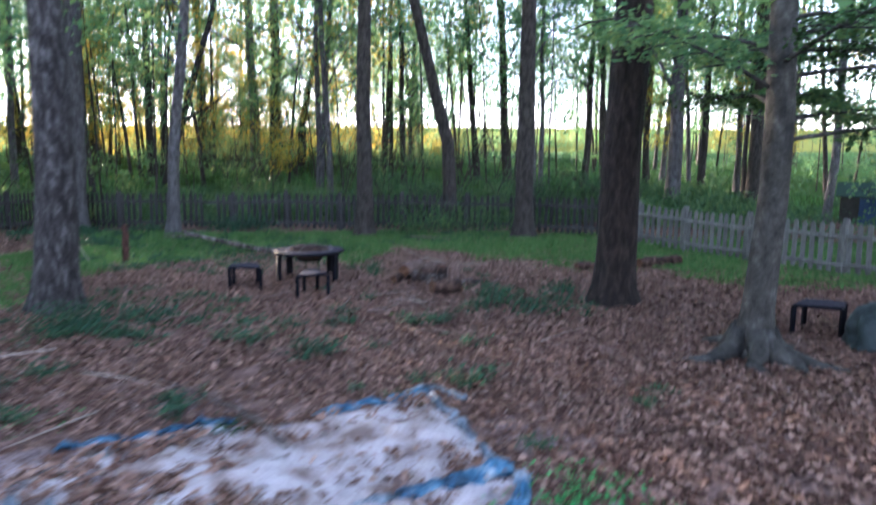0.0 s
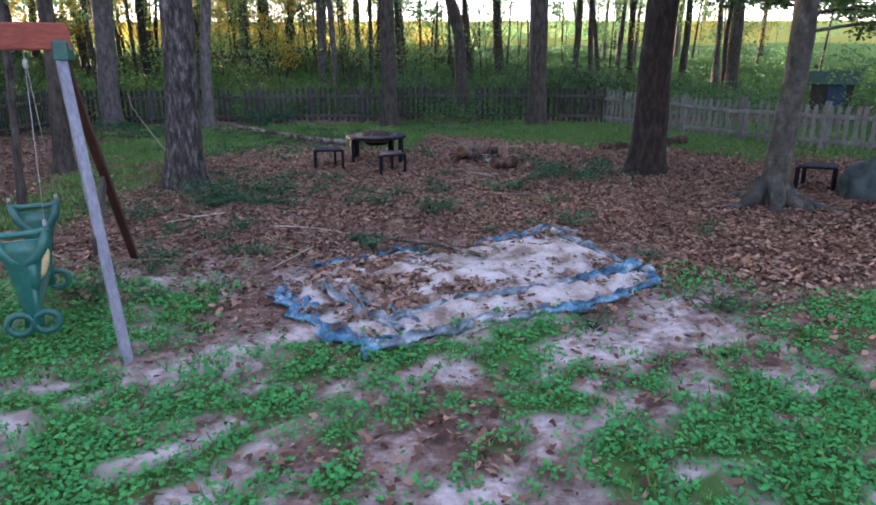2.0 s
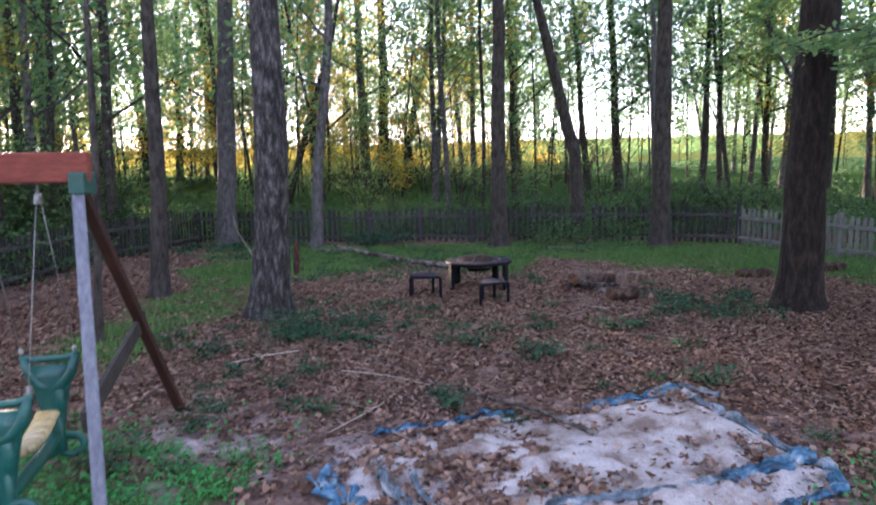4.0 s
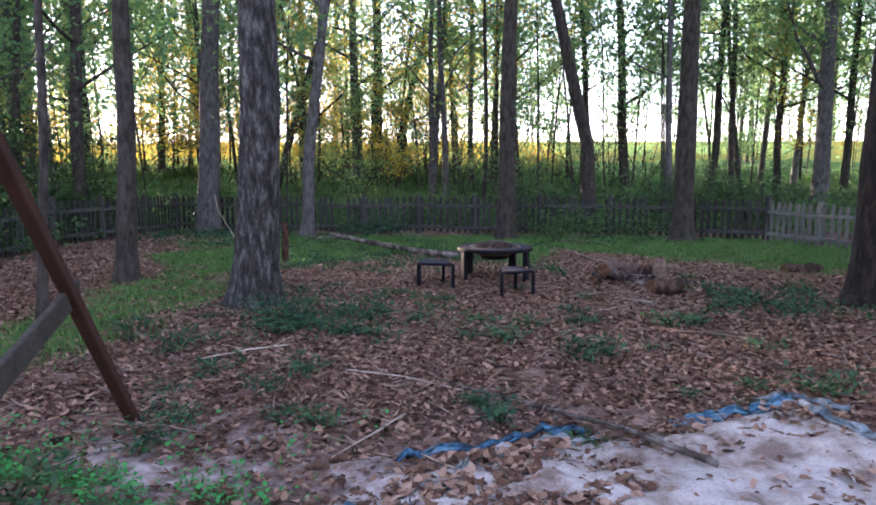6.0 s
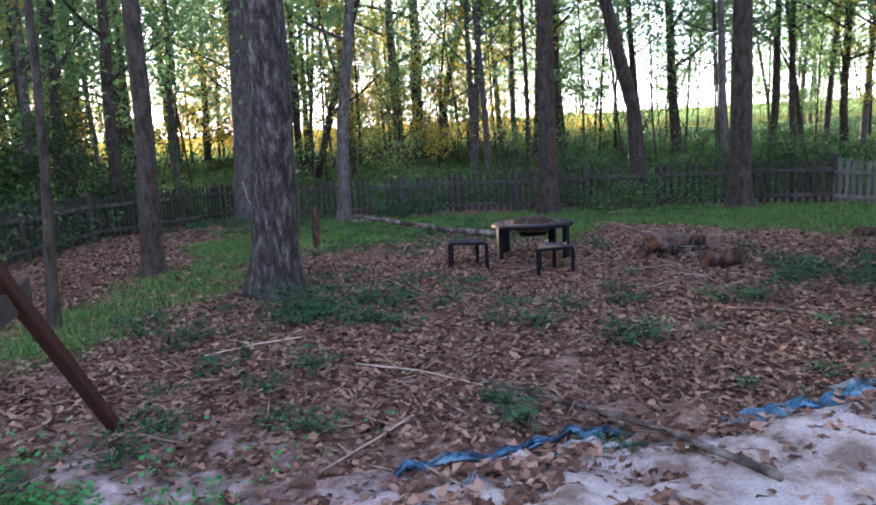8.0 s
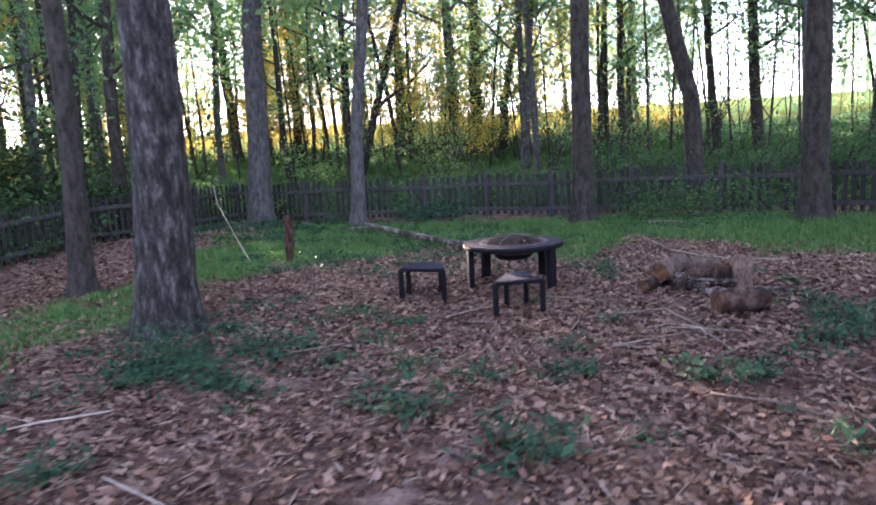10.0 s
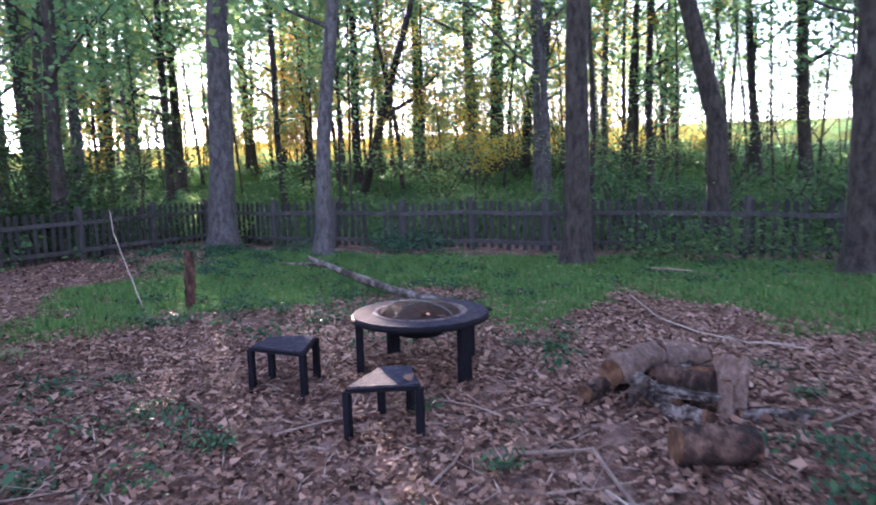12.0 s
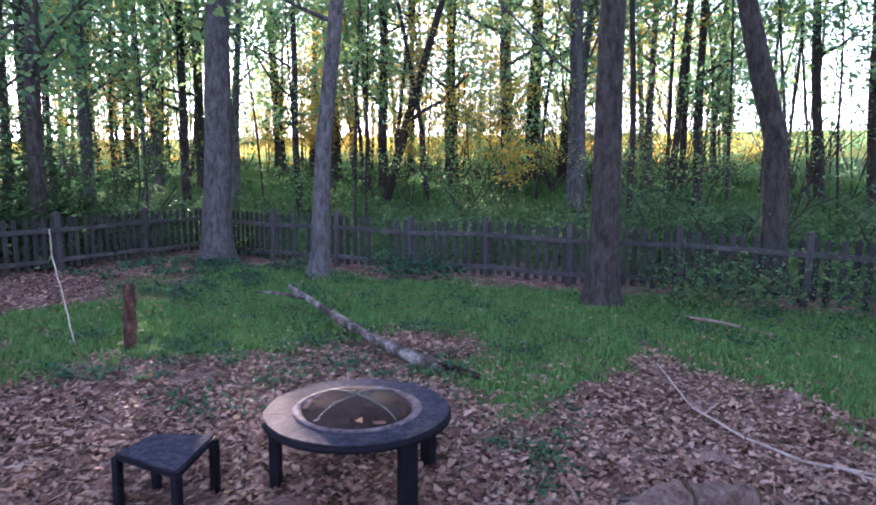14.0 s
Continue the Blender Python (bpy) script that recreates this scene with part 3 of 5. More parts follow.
make_tree("bent_tree", "dark crooked trunk leaning over behind the fence", (1.6, 19.95), 0.22, 14, M_BARK, M_LEAF, (-0.03, 0), (0, 0), knee=0.24, seed=19, limbs=5, limb_from=0.5, leaves=2200, leaf=0.2)

# fire pit table, stools
def fire_pit(loc):
    top = thing("fire_pit_table", "round black fire pit table with slate rim and mesh dome", "fire pit", (*loc, gz(*loc)))
    R, r, z = 0.595, 0.375, 0.515
    bm = bmesh.new()
    prof = [(r, z - 0.03), (r, z + 0.004), (R - 0.02, z + 0.004), (R, z - 0.006), (R + 0.004, z - 0.035), (R - 0.02, z - 0.045)]
    vs = [bm.verts.new((x, 0, zz)) for x, zz in prof]
    bmesh.ops.spin(bm, geom=[bm.edges.new((a, b)) for a, b in zip(vs, vs[1:] + vs[:1])], cent=(0, 0, 0), axis=(0, 0, 1), angle=2 * math.pi, steps=64, use_merge=True)
    part("rim", bm, M_STEEL, top)
    for k in range(10):
        bm = bmesh.new()
        a0, a1 = 2 * math.pi * (k + 0.004) / 10, 2 * math.pi * (k + 0.996) / 10
        row = []
        for j in range(7):
            a = a0 + (a1 - a0) * j / 6
            row.append([bm.verts.new((math.cos(a) * q, math.sin(a) * q, zz)) for q, zz in ((r + 0.035, z + 0.005), (r + 0.035, z + 0.012), (R - 0.012, z + 0.012), (R - 0.012, z + 0.005))])
        for p, q in zip(row, row[1:]):
            for j in range(3):
                bm.faces.new((p[j], q[j], q[j + 1], p[j + 1]))
        bm.faces.new(row[0][::-1])
        bm.faces.new(row[-1])
        part("tile", bm, M_SLATE, top, smooth=False)
    bm = bmesh.new()
    prof = [(r + 0.02, z + 0.01), (r - 0.01, z + 0.012), (r - 0.03, z - 0.02), (0.26, z - 0.11), (0.14, z - 0.16), (0.0, z - 0.17)]
    vs = [bm.verts.new((x, 0, zz)) for x, zz in prof]
    bmesh.ops.spin(bm, geom=[bm.edges.new((a, b)) for a, b in zip(vs, vs[1:])], cent=(0, 0, 0), axis=(0, 0, 1), angle=2 * math.pi, steps=40, use_merge=True)
    part("bowl", bm, M_ASH, top, "rusty fire bowl with ash and dead leaves")
    bm = bmesh.new()
    prof = [(r + 0.036, z + 0.013), (r + 0.03, z + 0.02), (r - 0.002, z + 0.02), (r - 0.028, z + 0.002), (r - 0.03, z - 0.01)]
    vs = [bm.verts.new((x, 0, zz)) for x, zz in prof]
    bmesh.ops.spin(bm, geom=[bm.edges.new((a, b)) for a, b in zip(vs, vs[1:])], cent=(0, 0, 0), axis=(0, 0, 1), angle=2 * math.pi, steps=48, use_merge=True)
    part("flange", bm, M_FLANGE, top, "pale dusty bowl flange")
    bm = bmesh.new()
    Rd, hd = r - 0.035, 0.095
    for k in range(80):
        a = 2 * math.pi * k / 80
        tube(bm, [(math.cos(a) * Rd * math.cos(u), math.sin(a) * Rd * math.cos(u), z + hd * math.sin(u)) for u in np.linspace(0.0, 1.45, 7)], [0.0022] * 7, 3, False)
    for u in np.linspace(0.03, 1.4, 30):
        tube(bm, [(math.cos(a) * Rd * math.cos(u), math.sin(a) * Rd * math.cos(u), z + hd * math.sin(u)) for a in np.linspace(0, 2 * math.pi, 33)], [0.0022] * 33, 3, False)
    dome = part("mesh_dome", bm, M_MESHW, top, "sooty wire mesh spark screen")
    for a in (1.25, 1.25 + math.pi / 2):
        bm = bmesh.new()
        tube(bm, [(math.cos(a) * Rd * math.cos(u), math.sin(a) * Rd * math.cos(u), z + 0.006 + hd * math.sin(u)) for u in np.linspace(0, math.pi, 15)], [0.006] * 15, 6)
        part("rib", bm, M_WIREL, dome, "pale steel strap")
    for a in (204, 332, 55, 140):
        bm = bmesh.new()
        a = radians(a)
        q = pose(math.cos(a) * 0.53, math.sin(a) * 0.53, 0.225, 0, 0, math.degrees(a))
        box(bm, (0.065, 0.115, 0.52), q, 0.006)
        part("leg", bm, M_STEEL, top, smooth=False)
    bm = bmesh.new()
    bmesh.ops.create_cone(bm, cap_ends=True, segments=24, radius1=0.2, radius2=0.27, depth=0.1, matrix=Matrix.Translation((0, 0, z - 0.13)))
    part("bowl_underside", bm, M_STEEL, top)
    return top


fire_pit((-1.345, 11.4))


def stool(label, corners, h=0.365):
    """A bench seat with a four-cornered slate top on corner legs."""
    c = Vector((sum(p[0] for p in corners) / 4, sum(p[1] for p in corners) / 4, 0))
    top = thing("fire_pit_stool", label, "stool", (c.x, c.y, gz(c.x, c.y)), group="stools round the fire pit")
    loc = [Vector((p[0], p[1], 0)) - c for p in corners]
    for nm, k, z0, z1, mt in (("seat_frame", 1.0, h - 0.035, h - 0.006, M_STEEL), ("seat", 0.93, h - 0.006, h + 0.006, M_SLATE)):
        bm = bmesh.new()
        lo, hi = [bm.verts.new(p * k + Vector((0, 0, z0))) for p in loc], [bm.verts.new(p * k + Vector((0, 0, z1))) for p in loc]
        bm.faces.new(lo[::-1])
        bm.faces.new(hi)
        for i in range(4):
            bm.faces.new((lo[i], lo[(i + 1) % 4], hi[(i + 1) % 4], hi[i]))
        bmesh.ops.bevel(bm, geom=[e for e in bm.edges if abs(e.verts[0].co.z - e.verts[1].co.z) > 0.005], offset=0.014, segments=2, affect="EDGES")
        part(nm, bm, mt, top, smooth=False)
    for p in loc:
        bm = bmesh.new()
        q = p * 0.94
        box(bm, (0.05, 0.05, h + 0.03), Matrix.Translation((q.x, q.y, (h - 0.07) / 2)), 0.004)
        part("leg", bm, M_STEEL, top, smooth=False)
    return top


stool("black steel stool with dark slate seat by the fire pit", [(-2.51, 10.54), (-1.97, 10.48), (-2.14, 11.0), (-2.52, 10.86)])
stool("black steel stool with dark slate seat and a fallen leaf", [(-1.32, 9.86), (-0.85, 10.06), (-1.08, 10.46), (-1.29, 10.38)])
stool("black steel stool standing apart beside the beech", [(5.06, 7.66), (5.56, 7.42), (5.82, 7.78), (5.4, 7.98)], 0.36)

# swing set
def swing_set():
    ax = Vector((-3.8, 3.4, 2.22))
    d = Vector((-0.95, -0.31, 0))
    top = thing("swing_set", "wooden swing set with red beam and bleached front leg", "swing set", (ax.x, ax.y, 0))
    o = lambda p: Vector(p) - Vector((ax.x, ax.y, 0))  # noqa: E731
    f0, r0 = Vector((-3.34, 2.6, 0)), Vector((-4.06, 5.15, 0))
    bm = bmesh.new()
    bar(bm, o(ax + Vector((0.08, 0.026, 0))), o(ax + d * 3.4), 0.09, 0.19, 0.01)
    part("beam", bm, M_BEAM, top, "red stained beam", smooth=False)
    wide = 0.072
    for base, mt, lb in ((f0, M_BLUEW, "bleached blue-grey leg"), (r0, M_BROWN, "dark brown leg")):
        bm = bmesh.new()
        bar(bm, o((base.x, base.y, gz(base.x, base.y) - 0.05)), o(ax + Vector((0, 0, -0.1)) + (base - ax) * 0.02), wide, wide, 0.008)
        part("leg", bm, mt, top, lb, smooth=False)
        b2 = base + d * 3.2
        bm = bmesh.new()
        bar(bm, o((b2.x, b2.y, gz(b2.x, b2.y) - 0.05)), o(ax + d * 3.1 + Vector((0, 0, -0.1))), 0.09, 0.09, 0.008)
        part("leg", bm, M_BROWN, top, smooth=False)
    bm = bmesh.new()
    bar(bm, o(ax.lerp(r0, 0.54) + Vector((-0.06, 0.12, 0))), o(ax.lerp(f0, 0.66) + Vector((-0.06, 0, 0))), 0.035, 0.13, 0.006)
    part("brace", bm, M_PLANK, top, "weathered grey plank", smooth=False)
    bm = bmesh.new()
    box(bm, (0.1, 0.15, 0.14), Matrix.Translation(o(ax + Vector((0.03, 0, -0.1)))), 0.01)
    part("bracket", bm, M_TEAL, top, smooth=False)
    # glider hanging from the beam by four chains
    away = Vector((-0.31, 0.95, 0))
    mid = ax + d * 0.4
    seat_pts = [o(Vector((mid.x, mid.y, 0.47 + 0.5 * u * u)) + away * u) for u in np.linspace(-0.36, 0.36, 9)]
    bm = bmesh.new()
    tube(bm, [o(Vector((mid.x, mid.y, 0.3 + 0.1 * u * u)) + away * u) for u in np.linspace(-0.5, 0.5, 7)], [0.045] * 7, 8)
    gl = part("glider_rail", bm, M_TEAL, top, "dark teal plastic glider")
    for a, b in ((0, 4), (4, 8)):
        bm = bmesh.new()
        for p, q in zip(seat_pts[a:b], seat_pts[a + 1:b + 1]):
            bar(bm, p, q + (q - p) * 0.12, 0.15, 0.06, 0.02)
        part("seat", bm, M_YELL, gl, "faded yellow banana seat")
    for sgn in (-1, 1):
        c = o(Vector((mid.x, mid.y, 0)) + away * 0.5 * sgn)
        X, Y = d.normalized(), away * sgn
        up = lambda u, z, v=0.0: c + X * u + Y * v + Vector((0, 0, z))  # noqa: E731
        bm = bmesh.new()
        # tapering stem that splits into a yoke below the handle bar
        for a, b, w, h in ((up(0, 0.2), up(0, 0.5), 0.07, 0.12), (up(0, 0.48), up(0, 0.68), 0.07, 0.17)):
            bar(bm, a, b, w, h, 0.02)
        tube(bm, [up(-0.165, 0.9), up(-0.13, 0.78), up(-0.07, 0.7), up(0, 0.67), up(0.07, 0.7), up(0.13, 0.78), up(0.165, 0.9)], [0.03, 0.04, 0.05, 0.055, 0.05, 0.04, 0.03], 8)
        tube(bm, [up(-0.19, 0.91), up(-0.1, 0.885), up(0.1, 0.885), up(0.19, 0.91)], [0.024] * 4, 8)
        # moulded plate between the yoke arms, narrowing towards the stem
        rows = []
        for z, w, t in ((0.84, 0.125, 0.03), (0.76, 0.13, 0.05), (0.64, 0.105, 0.055), (0.5, 0.075, 0.055), (0.34, 0.055, 0.05), (0.2, 0.06, 0.05)):
            rows.append([bm.verts.new(up(u, z, v)) for u, v in ((-w, -t / 2), (0, -t), (w, -t / 2), (w, t / 2), (0, t), (-w, t / 2))])
        for p, q in zip(rows, rows[1:]):
            for k in range(6):
                bm.faces.new((p[k], p[(k + 1) % 6], q[(k + 1) % 6], q[k]))
        bm.faces.new(rows[0][::-1])
        bm.faces.new(rows[-1])
        bmesh.ops.recalc_face_normals(bm, faces=bm.faces[:])
        part("seat_back", bm, M_TEAL, gl)
        bm = bmesh.new()
        for side in (-0.085, 0.085):
            tube(bm, [up(side + 0.08 * math.cos(a), 0.23 + 0.075 * math.sin(a), 0.03) for a in np.linspace(0, 2 * math.pi, 17)], [0.026] * 17, 7, False)
        part("foot_rest", bm, M_TEAL, gl)
        for sx in (-0.17, 0.17):
            p0, p1 = up(sx, 0.91), o(mid + X * sx) + Vector((0, 0, -0.1))
            bm = bmesh.new()
            tube(bm, [p0, p1], [0.0032, 0.0032], 5)
            for u in (0.0, 0.9):
                tube(bm, [p0.lerp(p1, u), p0.lerp(p1, u + 0.05)], [0.014, 0.014], 6)
            part("chain", bm, M_ROPE, gl)
    return top


swing_set()

# beech roots
def beech_roots():
    for k, (a, ln) in enumerate(((190, 0.75), (255, 0.55), (285, 0.6), (320, 0.8), (20, 0.5), (110, 0.5))):
        d = Vector((math.cos(radians(a)), math.sin(radians(a)), 0))
        s = Vector((-d.y, d.x, 0)) * 0.1 * (-1) ** k
        bm = bmesh.new()
        tube(bm, [d * 0.12 + Vector((0, 0, 0.34)), d * 0.27 + Vector((0, 0, 0.15)), d * (0.3 + ln * 0.4) + s + Vector((0, 0, 0.08)), d * (0.3 + ln * 0.75) + Vector((0, 0, 0.04)), d * (0.3 + ln) - s + Vector((0, 0, -0.02))], [0.14, 0.12, 0.085, 0.06, 0.03], 10, True, 0.3, k)
        part("root", bm, M_BEECH, BEECH)


beech_roots()


def low_limbs(tree, specs, bark, leaf_material, leaf, seed):
    """Drooping leafy limbs: height, bearing, length, rise and leaves of each."""
    nr = np.random.default_rng(seed)
    for k, (z, a, ln, rise, n) in enumerate(specs):
        d = Vector((math.cos(radians(a)), math.sin(radians(a)), 0))
        q = [Vector((0, 0, z)) + d * (ln * u) + Vector((0, 0, rise * u - 0.35 * u * u)) + Vector((noise.noise(Vector((k, u * 3, 0))), noise.noise(Vector((k, u * 3, 5))), 0)) * 0.15 * u for u in np.linspace(0, 1, 8)]
        bm = bmesh.new()
        tube(bm, q, [0.022 * (1 - 0.8 * i / 7) + 0.005 for i in range(8)], 7)
        tips = []
        for i in range(2, 8):
            for sgn in (-1, 1):
                e = q[i] + Vector((-d.y * sgn, d.x * sgn, -0.12)) * ln * 0.26 * nr.uniform(0.6, 1.2) + d * 0.2
                tube(bm, [q[i], q[i].lerp(e, 0.5) + Vector((0, 0, 0.03)), e], [0.012, 0.008, 0.003], 4)
                tips += [tuple(q[i].lerp(e, u)) for u in (0.3, 0.5, 0.7, 0.9, 1.0)]
        part("limb", bm, bark, tree)
        t = np.array(tips)
        n = n * 3 // 2
        c = t[nr.integers(0, len(t), n)] + nr.normal(size=(n, 3)) * (0.11, 0.11, 0.06)
        ob = new("foliage", quads("foliage", leaf_cloud(nr, c, leaf, 0.5, 0.6, True), n, leaf_material))
        ob.parent = tree


# These limbs take the leaf colour with shade in it, the next set the lit one.
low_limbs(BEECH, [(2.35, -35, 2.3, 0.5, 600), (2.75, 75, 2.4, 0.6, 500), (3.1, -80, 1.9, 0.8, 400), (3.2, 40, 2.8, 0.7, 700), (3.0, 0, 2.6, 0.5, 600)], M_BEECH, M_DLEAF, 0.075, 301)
low_limbs(BEECH, [(2.55, 20, 2.6, 0.55, 1300), (2.9, 200, 2.0, 0.9, 500), (3.3, 110, 2.4, 0.9, 800), (3.4, -15, 2.6, 0.6, 1400), (2.8, 55, 2.8, 0.5, 1400), (3.6, 35, 3.2, 0.7, 1600), (3.2, 75, 2.4, 0.8, 1000)], M_BEECH, M_LEAF, 0.08, 303)

# ---- woods ----
def is_yard(x, y):
    return -11.3 < x < 12.5 and y < 20.6 - 0.1 * max(x, 0) and not (x > 5 and y > 17.9 - (x - 5) * 1.4 + 1.0)


WOOD_TREES = [
    # x, y, radius, height, lean x, bend x, bark
    (-11.2, 16.7, 0.16, 16, 0.03, 0.0, 0), (-16.6, 22.4, 0.19, 17, 0.0, 0.0, 1), (-19.5, 26.6, 0.17, 16, 0.03, 0.0, 0), (-20.6, 29.2, 0.25, 18, 0.0, 0.0, 1),
    (-19.0, 30.0, 0.24, 18, -0.02, 0.0, 0), (-16.4, 26.2, 0.17, 16, 0.0, 0.0, 0), (-20.8, 38.0, 0.3, 18, -0.06, 0.0, 0), (-19.2, 38.5, 0.22, 17, 0.05, 0.0, 0),
    (-15.2, 34.5, 0.2, 17, -0.05, 0.0, 0), (-11.4, 31.5, 0.2, 16, 0.0, 0.0, 0), (-12.8, 37.0, 0.18, 16, 0.02, 0.0, 0), (-10.4, 36.0, 0.24, 18, 0.0, 0.0, 0),
    (-7.3, 34.4, 0.28, 18, -0.02, 0.0, 1), (-6.5, 35.4, 0.33, 18, 0.01, 0.0, 0), (3.4, 29.6, 0.15, 16, -0.1, 0.002, 0), (4.6, 28.8, 0.21, 17, -0.06, 0.0, 0),
    (7.5, 27.2, 0.15, 16, 0.03, 0.0, 0), (8.2, 27.0, 0.12, 15, -0.03, 0.0, 0), (8.8, 27.6, 0.1, 14, -0.16, 0.006, 0), (10.4, 28.2, 0.15, 16, 0.0, 0.0, 0),
    (9.9, 23.9, 0.27, 18, 0.0, 0.0, 1), (11.9, 26.2, 0.15, 16, 0.02, 0.0, 0), (12.8, 23.8, 0.25, 17, 0.0, 0.0, 0), (13.6, 20.6, 0.14, 16, 0.03, 0.0, 1),
    (-13.0, 12.0, 0.16, 16, 0.02, 0.0, 0), (-12.4, 14.2, 0.13, 15, -0.02, 0.0, 0), (1.0, 40.0, 0.16, 16, -0.05, 0.0, 0), (15.0, 16.5, 0.18, 16, 0.03, 0.0, 0),
]
for k, (x, y, r, h, ln, bd, bk) in enumerate(WOOD_TREES):
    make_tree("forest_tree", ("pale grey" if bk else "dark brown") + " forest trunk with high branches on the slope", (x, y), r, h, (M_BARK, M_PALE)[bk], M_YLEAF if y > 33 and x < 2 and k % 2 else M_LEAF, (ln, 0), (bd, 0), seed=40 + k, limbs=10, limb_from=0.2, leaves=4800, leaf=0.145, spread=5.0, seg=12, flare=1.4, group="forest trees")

def leaning_fork(loc, z0, pts, radii):
    top = thing("leaning_tree", "dark crooked trunk leaning out low over the slope", "tree", (*loc, gz(*loc) - 0.05), 0, "forest trees")
    bm = bmesh.new()
    tube(bm, [Vector(p) for p in pts], radii, 10, True, 0.2, z0)
    part("trunk", bm, M_BARK, top)
    bm = bmesh.new()
    tube(bm, [Vector(pts[2]), Vector(pts[2]) + Vector((0.5, 0, 0.5)), Vector(pts[2]) + Vector((1.3, 0.1, 0.9)), Vector(pts[2]) + Vector((2.2, 0.1, 1.7))], [0.09, 0.075, 0.06, 0.03], 8)
    part("limb", bm, M_BARK, top)


leaning_fork((-5.3, 35.6), 1.0, [(0, 0, 0), (0.1, 0, 1.4), (0.15, 0, 2.4), (0.5, 0, 4.2), (1.2, 0, 6.8), (1.6, 0, 10.5)], [0.24, 0.2, 0.18, 0.15, 0.12, 0.04])
leaning_fork((-9.9, 28.6), 2.0, [(0, 0, 0), (0.4, 0, 1.3), (0.8, 0, 2.6), (1.5, 0, 4.8), (2.3, 0, 7.2), (2.9, 0, 10.0)], [0.18, 0.15, 0.14, 0.12, 0.1, 0.04])
TEMPLATES = []
for k in range(6):
    TEMPLATES.append(make_tree("forest_tree", "tall slender forest tree among undergrowth", (-20 - 3 * k, 24 + 4 * k), (0.1, 0.13, 0.08, 0.15, 0.11, 0.09)[k], (15, 17, 13, 18, 15, 14)[k], (M_BARK, M_PALE, M_BARK, M_BARK, M_PALE, M_BARK)[k], (M_LEAF, M_LEAF, M_YLEAF, M_LEAF, M_LEAF, M_LEAF)[k], (0.03 * (k - 2), 0.02), seed=80 + k, limbs=11, limb_from=0.2, leaves=4000, leaf=0.16, spread=5.0, seg=9, flare=1.3, group="forest trees"))
SAPLINGS = []
for k in range(5):
    SAPLINGS.append(make_tree("sapling", "thin leafy sapling growing in the wood", (-15 - 2 * k, 20 + 3 * k), (0.03, 0.04, 0.025, 0.045, 0.035)[k], (6, 8, 5, 9, 7)[k], M_BARK, (M_LEAF, M_LEAF, M_YLEAF, M_LEAF, M_YLEAF)[k], (0.05 * (k - 2), 0.0), seed=120 + k, limbs=8, limb_from=0.15, leaves=1900, leaf=0.1, spread=1.7, seg=6, flare=1.1, group="saplings"))
POLES = []
for k in range(4):
    POLES.append(make_tree("pole_tree", "thin bare pole-like trunk in the wood", (-16 - 3 * k, 30 + 2 * k), (0.05, 0.065, 0.045, 0.075)[k], (12, 13, 11, 14)[k], M_BARK, (M_LEAF, M_YLEAF)[k % 2], (0.06 * (k - 1.5), 0.0), (0.004 * (k - 1), 0), seed=160 + k, limbs=5, limb_from=0.45, leaves=900, leaf=0.15, spread=1.8, seg=7, flare=1.2, group="pole trees"))
wr = random.Random(5)


def scatter(src, count, xr, yr, keep, lo=0.8, hi=1.2):
    done = 0
    for _ in range(count * 12):
        if done >= count:
            break
        x, y = wr.uniform(*xr), wr.uniform(*yr)
        if is_yard(x, y) or not keep(x, y):
            continue
        s = wr.uniform(lo, hi)
        copy_thing(wr.choice(src), pose(x, y, gz(x, y) - 0.08, 0, 0, wr.uniform(0, 360)) @ Matrix.Scale(s, 4))
        done += 1



opening = lambda x, y: not (0.02 * y < x - 0.0 < 0.30 * y and y > 24)  # noqa: E731
sun_gap = lambda x, y: 2.5 < x + 0.78 * y < 6.6  # noqa: E731
scatter(TEMPLATES, 40, (-42, 1), (25, 46), lambda x, y: not sun_gap(x, y) or wr.random() < 0.15)
scatter(TEMPLATES[:2] + TEMPLATES[3:], 16, (1, 26), (22, 44), lambda x, y: opening(x, y) or wr.random() < 0.15)
scatter(TEMPLATES, 9, (-22, -13), (3, 21), lambda x, y: True, 1.0, 1.3)
scatter(TEMPLATES, 14, (-36, -13), (-2, 24), lambda x, y: True)
scatter(TEMPLATES, 24, (12, 30), (0, 26), lambda x, y: True)
scatter(POLES, 30, (-34, 3), (23, 42), lambda x, y: True)
scatter(POLES[::2], 14, (3, 24), (22, 40), lambda x, y: True)
scatter(POLES, 10, (1, 16), (25, 38), lambda x, y: True, 0.7, 1.1)
scatter(SAPLINGS[:2] + SAPLINGS[3:4], 8, (0, 18), (32, 46), lambda x, y: True, 0.7, 1.3)
scatter(SAPLINGS, 18, (-32, -9), (21, 46), lambda x, y: True, 1.0, 1.4)
scatter(SAPLINGS, 30, (-34, 2), (24, 42), lambda x, y: True)
scatter(SAPLINGS, 12, (4, 24), (24, 40), lambda x, y: opening(x, y) or wr.random() < 0.15, 0.6, 1.0)
scatter(SAPLINGS, 26, (-28, -11.6), (4, 22), lambda x, y: True)
